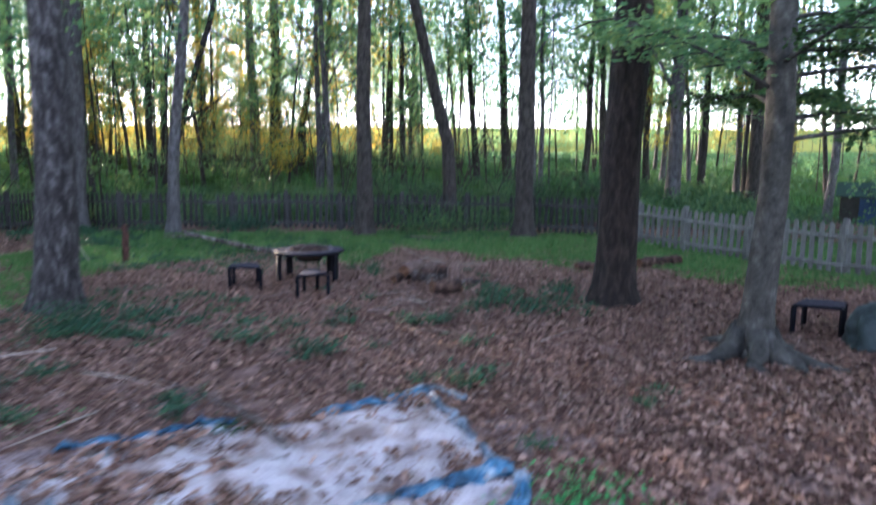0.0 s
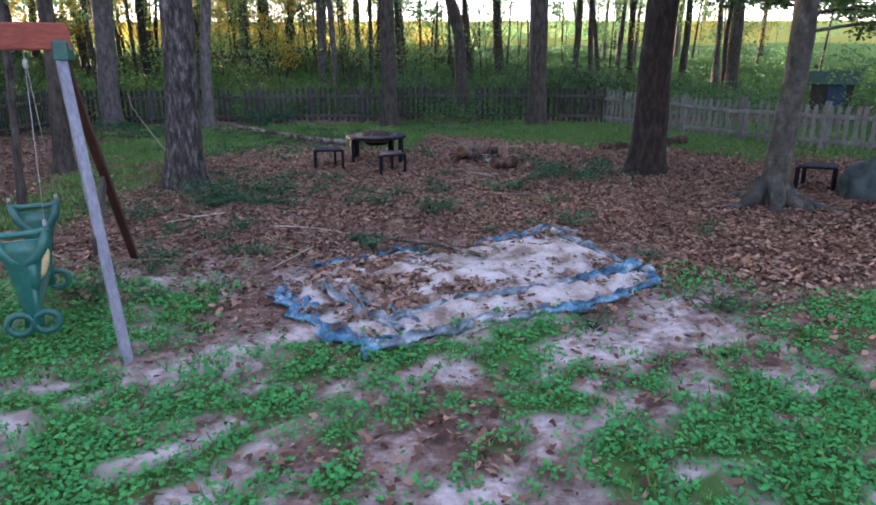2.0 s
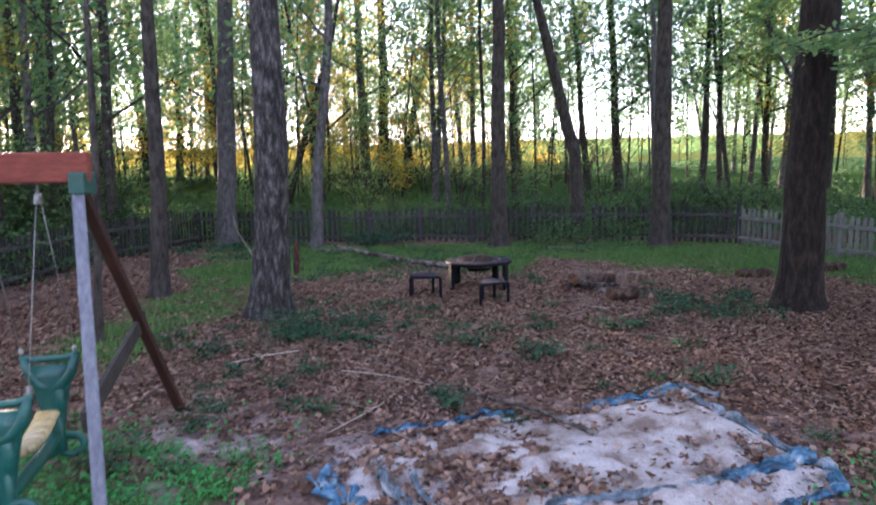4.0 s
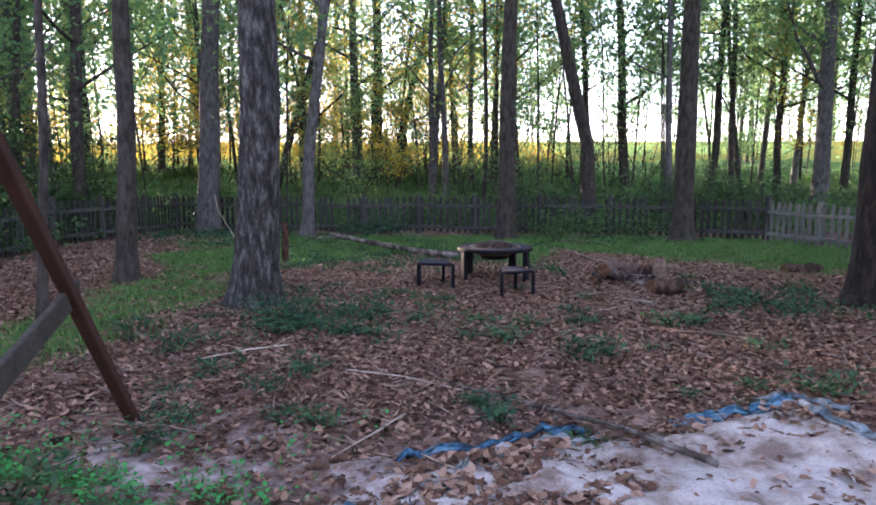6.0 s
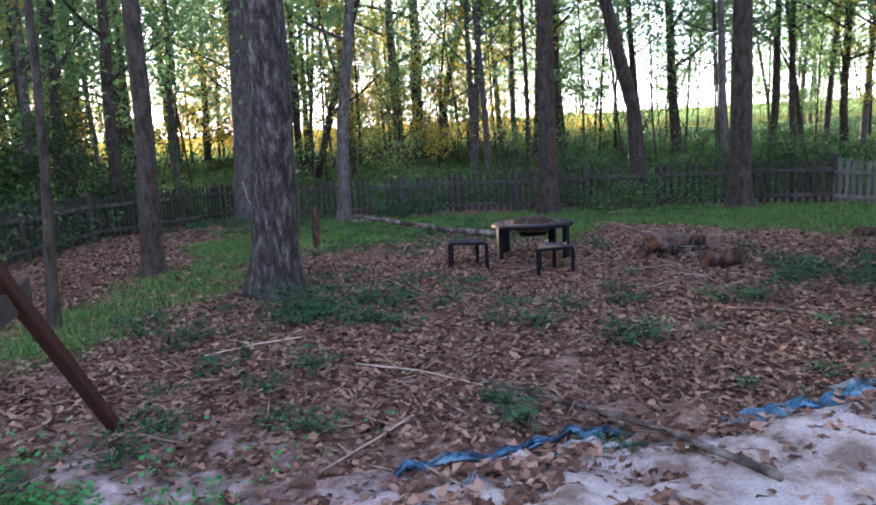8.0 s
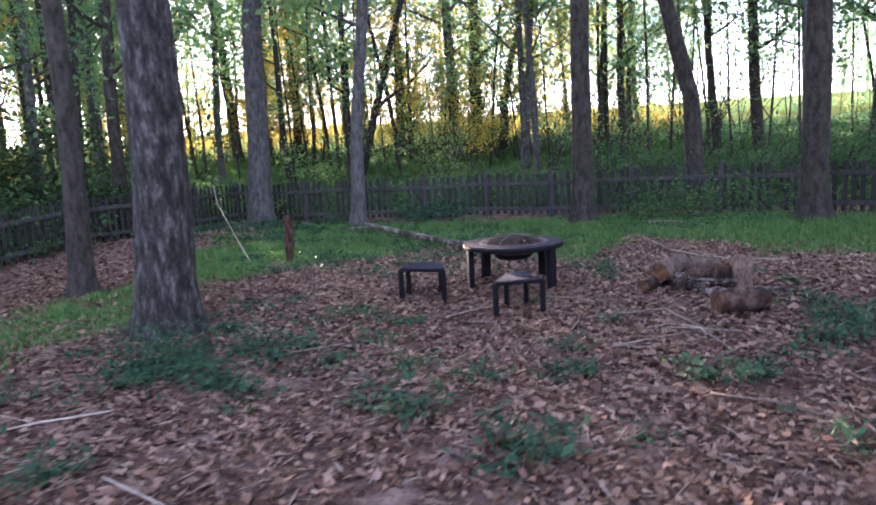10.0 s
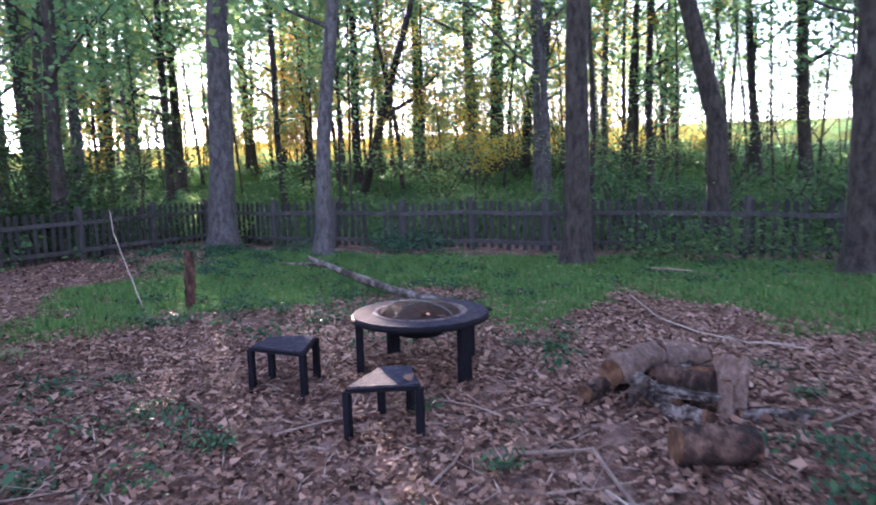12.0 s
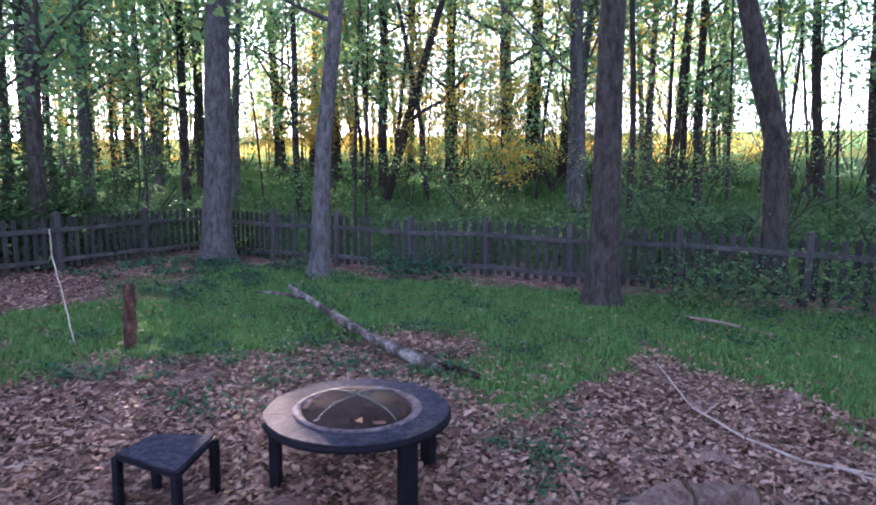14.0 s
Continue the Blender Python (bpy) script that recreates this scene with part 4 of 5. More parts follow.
scatter(SAPLINGS, 16, (11, 26), (5, 24), lambda x, y: True)

scatter([SAPLINGS[2], SAPLINGS[4]], 60, (-40, 2), (38, 60), lambda x, y: True, 0.7, 1.2)
scatter([SAPLINGS[1], SAPLINGS[0]], 20, (3, 30), (40, 62), lambda x, y: True, 0.35, 0.7)
# far trees past the field
scatter(TEMPLATES, 24, (-30, 8), (75, 140), lambda x, y: x > -0.2 * y, 0.9, 1.4)
scatter(TEMPLATES, 24, (2, 60), (78, 130), lambda x, y: True, 0.8, 1.2)
scatter(SAPLINGS[:2], 9, (-2, 20), (27, 42), lambda x, y: True, 0.9, 1.5)
scatter(TEMPLATES, 14, (60, 120), (60, 130), lambda x, y: True, 0.9, 1.4)
# round the back of the yard: unseen trees, added to block light
scatter(TEMPLATES, 8, (-30, -10), (-12, 0), lambda x, y: True)
scatter(TEMPLATES, 10, (9, 20), (-7, 4), lambda x, y: True)
# Plain wall added out of view; it cuts the light from behind the camera.
bm = bmesh.new()
box(bm, (24, 0.25, 6.0), Matrix.Translation((-1, -8.5, 2.9)), 0.02)
tagged(part("wall_house", bm, mat("plain_grey_wall", [(0.3, (0.3, 0.3, 0.29)), (0.7, (0.4, 0.4, 0.39))], 2, 0.8, 0.2, 20), smooth=False), "plain unseen wall added to close the yard and block light", "wall", kind="structure")

# ---- undergrowth (loose leaves on stems, uncountable) ----
def stuff(name, label, category, mesh):
    return tagged(new(name, mesh), label, category, kind="stuff")


def undergrowth(n_clumps, per, xr, yr, keep, hr, size, seed, material, name, label):
    r = np.random.default_rng(seed)
    out = []
    while len(out) < n_clumps:
        x, y = r.uniform(*xr), r.uniform(*yr)
        if keep(x, y):
            out.append((x, y, r.uniform(*hr)))
    c = np.array(out)
    g = np.repeat(c, per, 0)
    off = r.normal(size=(len(g), 3))
    rad = 0.45 * g[:, 2:3] + 0.12
    p = np.empty((len(g), 3))
    p[:, :2] = g[:, :2] + off[:, :2] * rad * 0.7
    p[:, 2] = hill(p[:, 0], p[:, 1]) + np.abs(r.beta(1.6, 1.7, len(g))) * g[:, 2] + 0.02
    return stuff(name, label, "plants", quads(name, leaf_cloud(r, p, size, 0.6), len(g), material))


undergrowth(520, 170, (-24, 12), (19.2, 27), lambda x, y: not is_yard(x, y + 0.7), (0.2, 0.85), 0.1, 21, M_FLOOR, "undergrowth", "dark green shrubs and brambles behind the fence")
undergrowth(700, 90, (-40, 26), (23, 45), lambda x, y: not is_yard(x, y), (0.12, 0.5), 0.12, 22, M_FLOOR, "forest_floor_plants", "low green plants covering the wooded slope")
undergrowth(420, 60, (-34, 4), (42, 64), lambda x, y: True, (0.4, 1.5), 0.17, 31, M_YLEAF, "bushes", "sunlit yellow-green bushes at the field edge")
undergrowth(260, 60, (-30, 24), (40, 60), lambda x, y: x < 6 or y > 50, (0.4, 1.3), 0.17, 32, M_LEAF, "bushes", "green bushes on the far side of the slope")
undergrowth(260, 150, (-20, -10.7), (5, 20.5), lambda x, y: True, (0.4, 1.6), 0.11, 23, M_SHRUB, "undergrowth", "dense dark shrubs along the side fence")
undergrowth(160, 90, (8, 24), (6, 22), lambda x, y: not is_yard(x - 0.5, y - 0.5), (0.3, 1.1), 0.11, 24, M_SHRUB, "undergrowth", "green shrubs behind the pale fence panels")

undergrowth(40, 60, (0.0, 4.6), (17.9, 19.2), lambda x, y: y < 19.2 - 0.35 * max(x - 0.7, 0), (0.3, 0.95), 0.075, 25, M_SHRUB, "undergrowth", "leafy green shrubs crowding the fence")
undergrowth(10, 90, (-5.2, -3.8), (18.6, 19.3), lambda x, y: True, (0.3, 0.6), 0.08, 26, M_WEED, "undergrowth", "pale green weeds at the fence foot")
undergrowth(50, 60, (-9.8, -6.4), (15.5, 19.3), lambda x, y: True, (0.08, 0.2), 0.07, 27, M_WEED, "ground_ivy", "low ivy on bare ground by the fence corner")
undergrowth(46, 26, (-6.4, -1.2), (11.9, 14.0), lambda x, y: True, (0.06, 0.16), 0.06, 28, M_WEED, "ground_ivy", "low broad-leaved weeds at the grass edge")

undergrowth(22, 12, (-0.55, -0.05), (11.4, 13.5), lambda x, y: abs(x + 0.18 + (y - 11.5) * 0.13) < 0.07, (0.03, 0.08), 0.055, 30, M_WEED, "creeper", "thin line of creeper leaves on dry leaves")
undergrowth(18, 80, (-4.2, -2.9), (7.6, 8.6), lambda x, y: True, (0.12, 0.3), 0.045, 29, M_WEED, "ground_ivy", "blue-green leafy patch at the foot of the oak")

undergrowth(90, 34, (-6.5, 6.0), (13.2, 18.3), lambda x, y: y > 14.2 + 0.5 * abs(x + 2.0) - 0.9 * (x < -2), (0.05, 0.16), 0.05, 35, M_WEED, "lawn_weeds", "dark broad-leaved weeds growing in the grass")

# tall shrubs of the understorey, uncountable
def understorey(n, xr, yr, keep, hr, leaves, size, seed, material, label):
    r = np.random.default_rng(seed)
    bm = bmesh.new()
    tips = []
    k = 0
    while k < n:
        x, y = r.uniform(*xr), r.uniform(*yr)
        if not keep(x, y):
            continue
        k += 1
        h = r.uniform(*hr)
        base = Vector((x, y, gz(x, y) - 0.05))
        for _ in range(4):
            a, out = r.uniform(0, 6.28), h * r.uniform(0.2, 0.75)
            d = Vector((math.cos(a) * out, math.sin(a) * out, h * r.uniform(0.7, 1.0)))
            q = [base, base + d * 0.4 + Vector((r.normal() * 0.1, 0, 0.1)), base + d * 0.75, base + d + Vector((d.x * 0.3, d.y * 0.3, -0.1 * h * r.random()))]
            tube(bm, q, [0.022, 0.016, 0.01, 0.004], 4, False)
            tips += [tuple(q[1].lerp(q[2], 0.6)), tuple(q[2]), tuple(q[2].lerp(q[3], 0.5)), tuple(q[3])]
    me = bpy.data.meshes.new("shrub_stems")
    bm.to_mesh(me)
    bm.free()
    me.materials.append(M_BARK)
    stuff("shrub_stems", "thin bent shrub stems in the woods", "plants", me)
    t = np.array(tips)
    m = n * leaves
    c = t[r.integers(0, len(t), m)] + r.normal(size=(m, 3)) * (0.34, 0.34, 0.13)
    stuff("shrub_foliage", label, "plants", quads("shrub_foliage", leaf_cloud(r, c, size, 0.5, 0.6, True), m, material))


understorey(38, (-14, 3), (25.0, 42), lambda x, y: not is_yard(x, y), (1.2, 3.6), 420, 0.1, 61, M_LEAF, "fine green foliage of tall shrubs in the wood")
# The yellow colour of these shrubs carries the sun's glow between the trunks.
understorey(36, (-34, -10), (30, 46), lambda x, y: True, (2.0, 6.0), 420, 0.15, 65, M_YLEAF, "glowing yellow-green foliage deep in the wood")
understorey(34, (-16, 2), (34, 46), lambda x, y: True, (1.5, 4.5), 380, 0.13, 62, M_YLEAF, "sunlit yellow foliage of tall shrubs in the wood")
understorey(46, (-13, 6), (29, 46), lambda x, y: True, (4.0, 10.5), 560, 0.15, 68, M_LEAF, "green middle foliage hanging between the far trunks")
# Two side thickets, coloured shade-dark and added to keep low skylight off the yard.
understorey(60, (-16, -11.2), (3, 20), lambda x, y: True, (1.2, 4.2), 520, 0.13, 66, M_DLEAF, "dense shade-dark foliage crowding the side fence")
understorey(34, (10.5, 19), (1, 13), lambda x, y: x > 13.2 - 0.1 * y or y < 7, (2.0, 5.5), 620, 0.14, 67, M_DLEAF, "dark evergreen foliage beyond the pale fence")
understorey(26, (-0.5, 9), (20.0, 22.6), lambda x, y: not is_yard(x, y), (0.9, 2.2), 420, 0.085, 63, M_SHRUB, "blue-green shrub foliage hanging over the fence")

undergrowth(34, 40, (1.15, 2.9), (8.5, 10.4), lambda x, y: True, (0.08, 0.24), 0.055, 34, M_WEED, "ground_ivy", "dark green weeds spreading beside the loose log")
undergrowth(34, 22, (-5.0, -2.0), (7.2, 10.4), lambda x, y: math.hypot(x + 4.45, y - 9.0) > 0.5, (0.04, 0.12), 0.05, 33, M_WEED, "ground_ivy", "scattered low ivy leaves on the litter by the oak")

# ---- leaf litter ----
def scatter_points(n, xr, yr, weight, seed):
    r = np.random.default_rng(seed)
    x, y = r.uniform(*xr, n), r.uniform(*yr, n)
    k = r.random(n) < weight(x, y)
    return r, x[k], y[k]


def litter_weight(x, y):
    w = 1 - 0.85 * cover_grass(x, y) * (y < 19)
    w = w * (1 - 0.75 * np.clip(cover_sand(x, y) * 1.3, 0, 1) * (y < 5.6))
    return w * np.clip(1.15 - 0.02 * y, 0.3, 1)


for seed, n, size, xr, yr in ((36, 22000, 0.055, (0.4, 9), (1.5, 6)), (31, 200000, 0.046, (-10.2, 9.5), (3.5, 12.6)), (32, 85000, 0.05, (-12, 12), (11, 19.2)), (33, 22000, 0.05, (-6, 6), (-1.5, 4)), (34, 6000, 0.066, (-12, 12), (4, 18)), (37, 42000, 0.046, (-4.5, 6), (11.2, 15.5))):
    fade = lambda a, b: litter_weight(a, b) * np.clip((a - xr[0]) / 2.2 + 0.4 * np.sin(b * 2.1), 0, 1) * np.clip((xr[1] - a) / 2.2 + 0.4 * np.sin(b * 1.7 + 1), 0, 1) * np.clip((yr[1] - b) / 1.2 + 0.4 * np.sin(a * 1.9), 0, 1)  # noqa: E731
    r, x, y = scatter_points(n, xr, yr, fade, seed)
    p = np.stack([x, y, hill(x, y) + r.uniform(0.004, 0.03, len(x))], -1)
    stuff("leaf_litter", "brown and pinkish dry fallen leaves on the ground", "leaves", quads("leaf_litter", ragged_leaves(r, p, size), len(p), M_LITTER, 7))

# ---- grass ----
def blades(n, xr, yr, h, seed, lean=0.35, weight=None):
    r, x, y = scatter_points(n, xr, yr, weight or (lambda a, b: cover_grass(a, b) ** 1.3), seed)
    m = len(x)
    z = hill(x, y)
    a = r.uniform(0, 2 * np.pi, m)
    hh = h * r.uniform(0.5, 1.3, m) * (0.85 + 0.35 * np.sin(x * 3.1 + 2 * np.sin(y * 2.3)) * np.sin(y * 3.7 + 2 * np.sin(x * 2.9)))
    w = 0.006 + 0.05 * hh * r.uniform(0.6, 1, m)
    dx, dy = np.cos(a), np.sin(a)
    b = np.stack([x, y, z], -1)
    s = np.stack([-dy * w, dx * w, 0 * w], -1)
    t = b + np.stack([dx * hh * lean * r.uniform(0, 1.5, m), dy * hh * lean * r.uniform(0, 1.5, m), hh], -1)
    return quads("grass", np.stack([b - s, b + s, t], 1), m, M_GRASS, 3)


stuff("grass", "short bright green lawn grass with bare patches", "grass", blades(110000, (-7, 6), (-1.5, 5.6), 0.055, 41, 0.8))
stuff("grass", "lush green grass strip before the fence", "grass", blades(200000, (-9, 11), (9.5, 19), 0.09, 42, 0.6))
stuff("grass", "green grass strip beside the oak", "grass", blades(45000, (-9, -4), (6, 14), 0.09, 43, 0.6))
stuff("grass", "rough woodland grass on the slope", "grass", blades(60000, (-22, 16), (19, 34), 0.22, 44, 0.5))
r, x, y = scatter_points(190000, (-7, 6), (-1.5, 5.6), lambda a, b: cover_grass(a, b) ** 1.2, 45)
p = np.stack([x, y, hill(x, y) + r.uniform(0.01, 0.06, len(x))], -1)
stuff("clover", "low clover leaves in the lawn", "plants", quads("clover", leaf_cloud(r, p, 0.034, 0.4, 0.75, True), len(p), M_CLOVER))

# ---- sandbox: white sand in a torn blue tarp ----
OUTLINE = [(-2.33, 3.76), (-2.08, 2.98), (-1.59, 2.44), (-0.58, 2.84), (0.25, 3.27), (0.95, 3.58), (1.10, 3.88), (0.84, 4.60), (0.52, 5.44), (-0.29, 5.10), (-1.33, 4.73), (-2.01, 4.32)]


def inside_dist(x, y):
    """Distance inside the sandbox outline, negative outside."""
    best, ins = 9.0, False
    n = len(OUTLINE)
    for i in range(n):
        (ax, ay), (bx, by) = OUTLINE[i], OUTLINE[(i + 1) % n]
        t = max(0, min(1, ((x - ax) * (bx - ax) + (y - ay) * (by - ay)) / ((bx - ax) ** 2 + (by - ay) ** 2)))
        best = min(best, math.hypot(x - ax - t * (bx - ax), y - ay - t * (by - ay)))
        if (ay > y) != (by > y) and x < (bx - ax) * (y - ay) / (by - ay) + ax:
            ins = not ins
    return best if ins else -best


def sand_sheet():
    bm = bmesh.new()
    st = 0.06
    grid = {}
    for i in range(66):
        for j in range(58):
            x, y = -2.6 + i * st, 2.2 + j * st
            d = inside_dist(x, y)
            if d < -0.12:
                continue
            amp = 0.07 * noise.noise(Vector((x * 1.6, y * 1.6, 0))) + 0.06 * noise.noise(Vector((x * 5, y * 5, 3))) + 0.03 * noise.noise(Vector((x * 11, y * 11, 3)))
            grid[i, j] = bm.verts.new((x, y, gz(x, y) + 0.03 + min(d, 0) * 0.8 + min(max(d, 0), 0.3) * 0.12 + amp * min(max(d, 0) * 4, 1)))
    for i, j in list(grid):
        q = [(i, j), (i + 1, j), (i + 1, j + 1), (i, j + 1)]
        if all(k in grid for k in q):
            bm.faces.new([grid[k] for k in q])
    return tagged(part("sand", bm, M_SAND), "patch of white play sand in a torn sandbox", "sand")


sand_sheet()


def ribbon(path, width, seed, material, label, lift=0.025, folds=0.06):
    """A crumpled strip of sheet along a path."""
    pts = [Vector((*p, 0)) for p in path]
    fine = []
    for a, b in zip(pts, pts[1:]):
        k = max(2, int((b - a).length / 0.06))
        fine += [a.lerp(b, i / k) for i in range(k)]
    fine.append(pts[-1])
    bm = bmesh.new()
    rows = []
    for i, p in enumerate(fine):
        d = (fine[min(i + 2, len(fine) - 1)] - fine[max(i - 2, 0)]).normalized()
        nrm = Vector((-d.y, d.x, 0))
        w = width * max(0.22, 0.5 + 0.8 * noise.noise(Vector((i * 0.16, seed, 0))) + 0.45 * noise.noise(Vector((i * 0.5, seed, 7))))
        row = []
        for j in range(9):
            u = j / 8 - 0.5
            q = p + nrm * (u * w + 0.1 * noise.noise(Vector((i * 0.17, seed, 2))))
            z = gz(q.x, q.y) + lift + 0.02 * (1 - (2 * u) ** 2) + folds * noise.noise(Vector((q.x * 9 + seed, q.y * 9, 1))) + folds * 0.5 * math.sin(u * 22 + 3 * noise.noise(Vector((i * 0.2, seed, 4))))
            row.append(bm.verts.new((q.x, q.y, max(z, gz(q.x, q.y) + 0.012))))
        rows.append(row)
    for a, b in zip(rows, rows[1:]):
        for j in range(8):
            bm.faces.new((a[j], a[j + 1], b[j + 1], b[j]))
    ob = tagged(part("tarp_strip", bm, material), label, "tarp", "torn sandbox tarp")
    md = ob.modifiers.new("thick", "SOLIDIFY")
    md.thickness = 0.006
    return ob


ribbon([(-0.42, 5.13), (0.12, 5.29), (0.56, 5.51)], 0.19, 1.0, M_TARP, "crumpled blue tarp edge on white sand")
ribbon([(0.54, 5.49), (0.76, 4.88), (0.92, 4.38), (1.12, 3.88)], 0.14, 2.0, M_TARPD, "dirty grey-blue tarp fold along the sand")
ribbon([(1.16, 3.99), (1.07, 3.66), (0.67, 3.40), (0.20, 3.20), (-0.17, 3.05)], 0.19, 3.0, M_TARP, "bright blue crumpled tarp edge beside the grass")
ribbon([(1.06, 4.03), (0.72, 3.85), (0.31, 3.67)], 0.15, 12.0, M_TARP, "blue tarp fold lying on the sand", 0.08)
ribbon([(0.41, 3.71), (0.06, 3.53), (-0.63, 3.30), (-1.14, 3.06), (-1.47, 2.76)], 0.08, 4.0, M_TARPD, "thin grey tarp seam across the sand", 0.08)
ribbon([(-2.30, 3.93), (-2.26, 3.48), (-2.04, 3.04), (-1.78, 2.65), (-1.53, 2.40)], 0.49, 5.0, M_TARP, "bunched blue tarp at the sandbox end")
ribbon([(-2.12, 3.71), (-2.04, 4.06), (-1.73, 4.44), (-1.33, 4.75), (-0.92, 4.93)], 0.17, 6.0, M_TARPW, "pale grey tarp edge half buried in leaves")
ribbon([(-0.17, 3.07), (-0.64, 2.82), (-1.05, 2.64), (-1.53, 2.42)], 0.1, 11.0, M_TARPD, "pale tarp edge between sand and grass", 0.04)
ribbon([(-2.17, 4.48), (-1.64, 4.80), (-1.02, 5.02)], 0.06, 7.0, M_TARP, "narrow blue tarp strip among dry leaves")
ribbon([(-2.07, 3.87), (-1.89, 3.43), (-1.62, 2.99), (-1.36, 2.65)], 0.16, 10.0, M_TARPD, "pale blue-grey tarp fold beside the bunched end", 0.06, 0.09)
ribbon([(-1.76, 3.65), (-1.56, 3.15), (-1.21, 2.80)], 0.08, 8.0, M_TARPD, "grey-blue tarp fold in dirty sand", 0.05)
ribbon([(0.33, 5.60), (0.60, 5.71), (0.87, 5.38)], 0.08, 9.0, M_TARPD, "dark scrap of tarp under leaves")

# leaves blown over the sand
r = np.random.default_rng(35)
pts = [q for q in zip(r.uniform(-2.45, 1.25, 22000), r.uniform(2.3, 5.6, 22000)) if inside_dist(*q) > -0.02]


def leafy(x, y):
    """Where leaves gather in the sandbox: the end by the swing set, and clumps and streaks elsewhere."""
    n = noise.noise(Vector((x * 1.5 + 3, y * 2.4, 2))) + 0.7 * noise.noise(Vector((x * 4.2 + y * 2, y * 6 - x * 3, 2)))
    end = 0.95 * math.exp(-(((x + 1.5) / 0.8) ** 2 + ((y - 3.75 + 0.25 * (x + 1.4)) / 0.7) ** 2))
    edge = 4.48 + 0.47 * (x + 2.17) - y          # drifted against the far edge, thinning towards the open corner
    drift = 1.3 * math.exp(-(max(edge, 0) / 0.36) ** 2) * min(max((0.1 - x) / 0.5, 0), 1)
    return n + max(end, drift) - 0.22


pts = [q for q in pts if r.random() < 0.04 + 0.7 * min(max(leafy(*q) * 2.2, 0), 1)]
p = np.array([(x, y, gz(x, y) + 0.06 + 0.03 * r.random()) for x, y in pts])
stuff("leaf_litter", "dry brown leaves blown over the sandbox", "leaves", quads("leaf_litter", ragged_leaves(r, p, 0.052), len(p), M_LITTER, 7))

# ---- logs, branch, sticks ----
def log(label, a, b, r0, r1=None, seed=0, group="firewood logs", material=None):
    """A cut log from a to b with sawn ends."""
    a, b = Vector(a), Vector(b)
    a.z += gz(a.x, a.y)
    b.z += gz(b.x, b.y)
    r1 = r1 or r0
    top = thing("log", label, "log", tuple(a), 0, group)
    d = (b - a)
    bm = bmesh.new()
    n = 16
    tube(bm, [d * (i / n) + Vector((0, 0, 0.008 * math.sin(i * 0.7 + seed))) for i in range(n + 1)], [(r0 + (r1 - r0) * i / n) * (0.9 if i in (0, n) else 1) for i in range(n + 1)], 22, True, 0.14, seed)
    ax = d.normalized()
    for v in bm.verts:
        along = ax * v.co.dot(ax)
        side = v.co - along
        sd = Vector((seed * 3.1, 0, 0))
        k = 0.16 * noise.noise(along * 5 + side * 22 + sd) + 0.1 * noise.noise(along * 14 + side * 50 + sd)
        v.co = along + side * (1 + k) + ax * 0.12 * noise.noise(side * 30 + sd) * r0
    part("bark", bm, material or M_LOG, top)
    for t, rr in ((-0.002, r0), (1.002, r1)):
        bm = bmesh.new()
        q = d.to_track_quat("Z", "Y").to_matrix().to_4x4()
        bmesh.ops.create_cone(bm, cap_ends=True, segments=14, radius1=rr * 0.88, radius2=rr * 0.88, depth=0.03, matrix=Matrix.Translation(d * t) @ q)
        part("cut_end", bm, M_CUT, top, "rotten orange-brown end", smooth=False)
    return top


log("thick pinkish log with dark orange end leaning on the pile", (0.3, 11.05, 0.2), (0.6, 11.62, 0.24), 0.112, 0.1, seed=1, material=M_LOGP)
log("short pinkish log across the back of the pile", (0.64, 11.72, 0.17), (1.0, 11.92, 0.16), 0.09, 0.075, seed=2, material=M_LOGP)
log("small reddish log at the foot of the pile", (0.12, 10.9, 0.07), (0.38, 11.3, 0.09), 0.076, seed=3)
log("grey split log lying in the pile", (0.4, 11.2, 0.14), (0.74, 10.8, 0.07), 0.08, 0.062, seed=4, material=M_SPLIT)
log("upright weathered stub of wood on the pile", (1.12, 11.0, -0.02), (1.13, 11.14, 0.36), 0.1, 0.12, seed=5, material=M_LOGP)
log("dark rotten log inside the pile", (0.6, 11.35, 0.11), (1.15, 11.24, 0.14), 0.1, seed=6)
log("dark hollow stump between the logs", (0.92, 11.02, -0.02), (0.93, 11.1, 0.26), 0.12, 0.1, seed=7)
log("thin splintered piece standing before the stub", (1.06, 10.8, -0.02), (1.07, 10.87, 0.25), 0.05, 0.038, seed=8, material=M_LOGP)
log("grey branch piece beside the pile", (1.16, 10.84, 0.04), (1.62, 10.94, 0.04), 0.046, seed=9, material=M_SPLIT)
log("small grey log before the pile", (0.66, 10.72, 0.04), (0.93, 10.64, 0.05), 0.066, seed=13, material=M_SPLIT)
log("single reddish log with weathered top on leaf litter", (0.74, 9.98, 0.11), (1.17, 10.12, 0.11), 0.125, 0.108, seed=10, group="loose logs")
log("thick log lying in the grass before the fence", (4.85, 12.55, 0.08), (5.75, 12.85, 0.08), 0.12, 0.1, seed=11, group="loose logs")
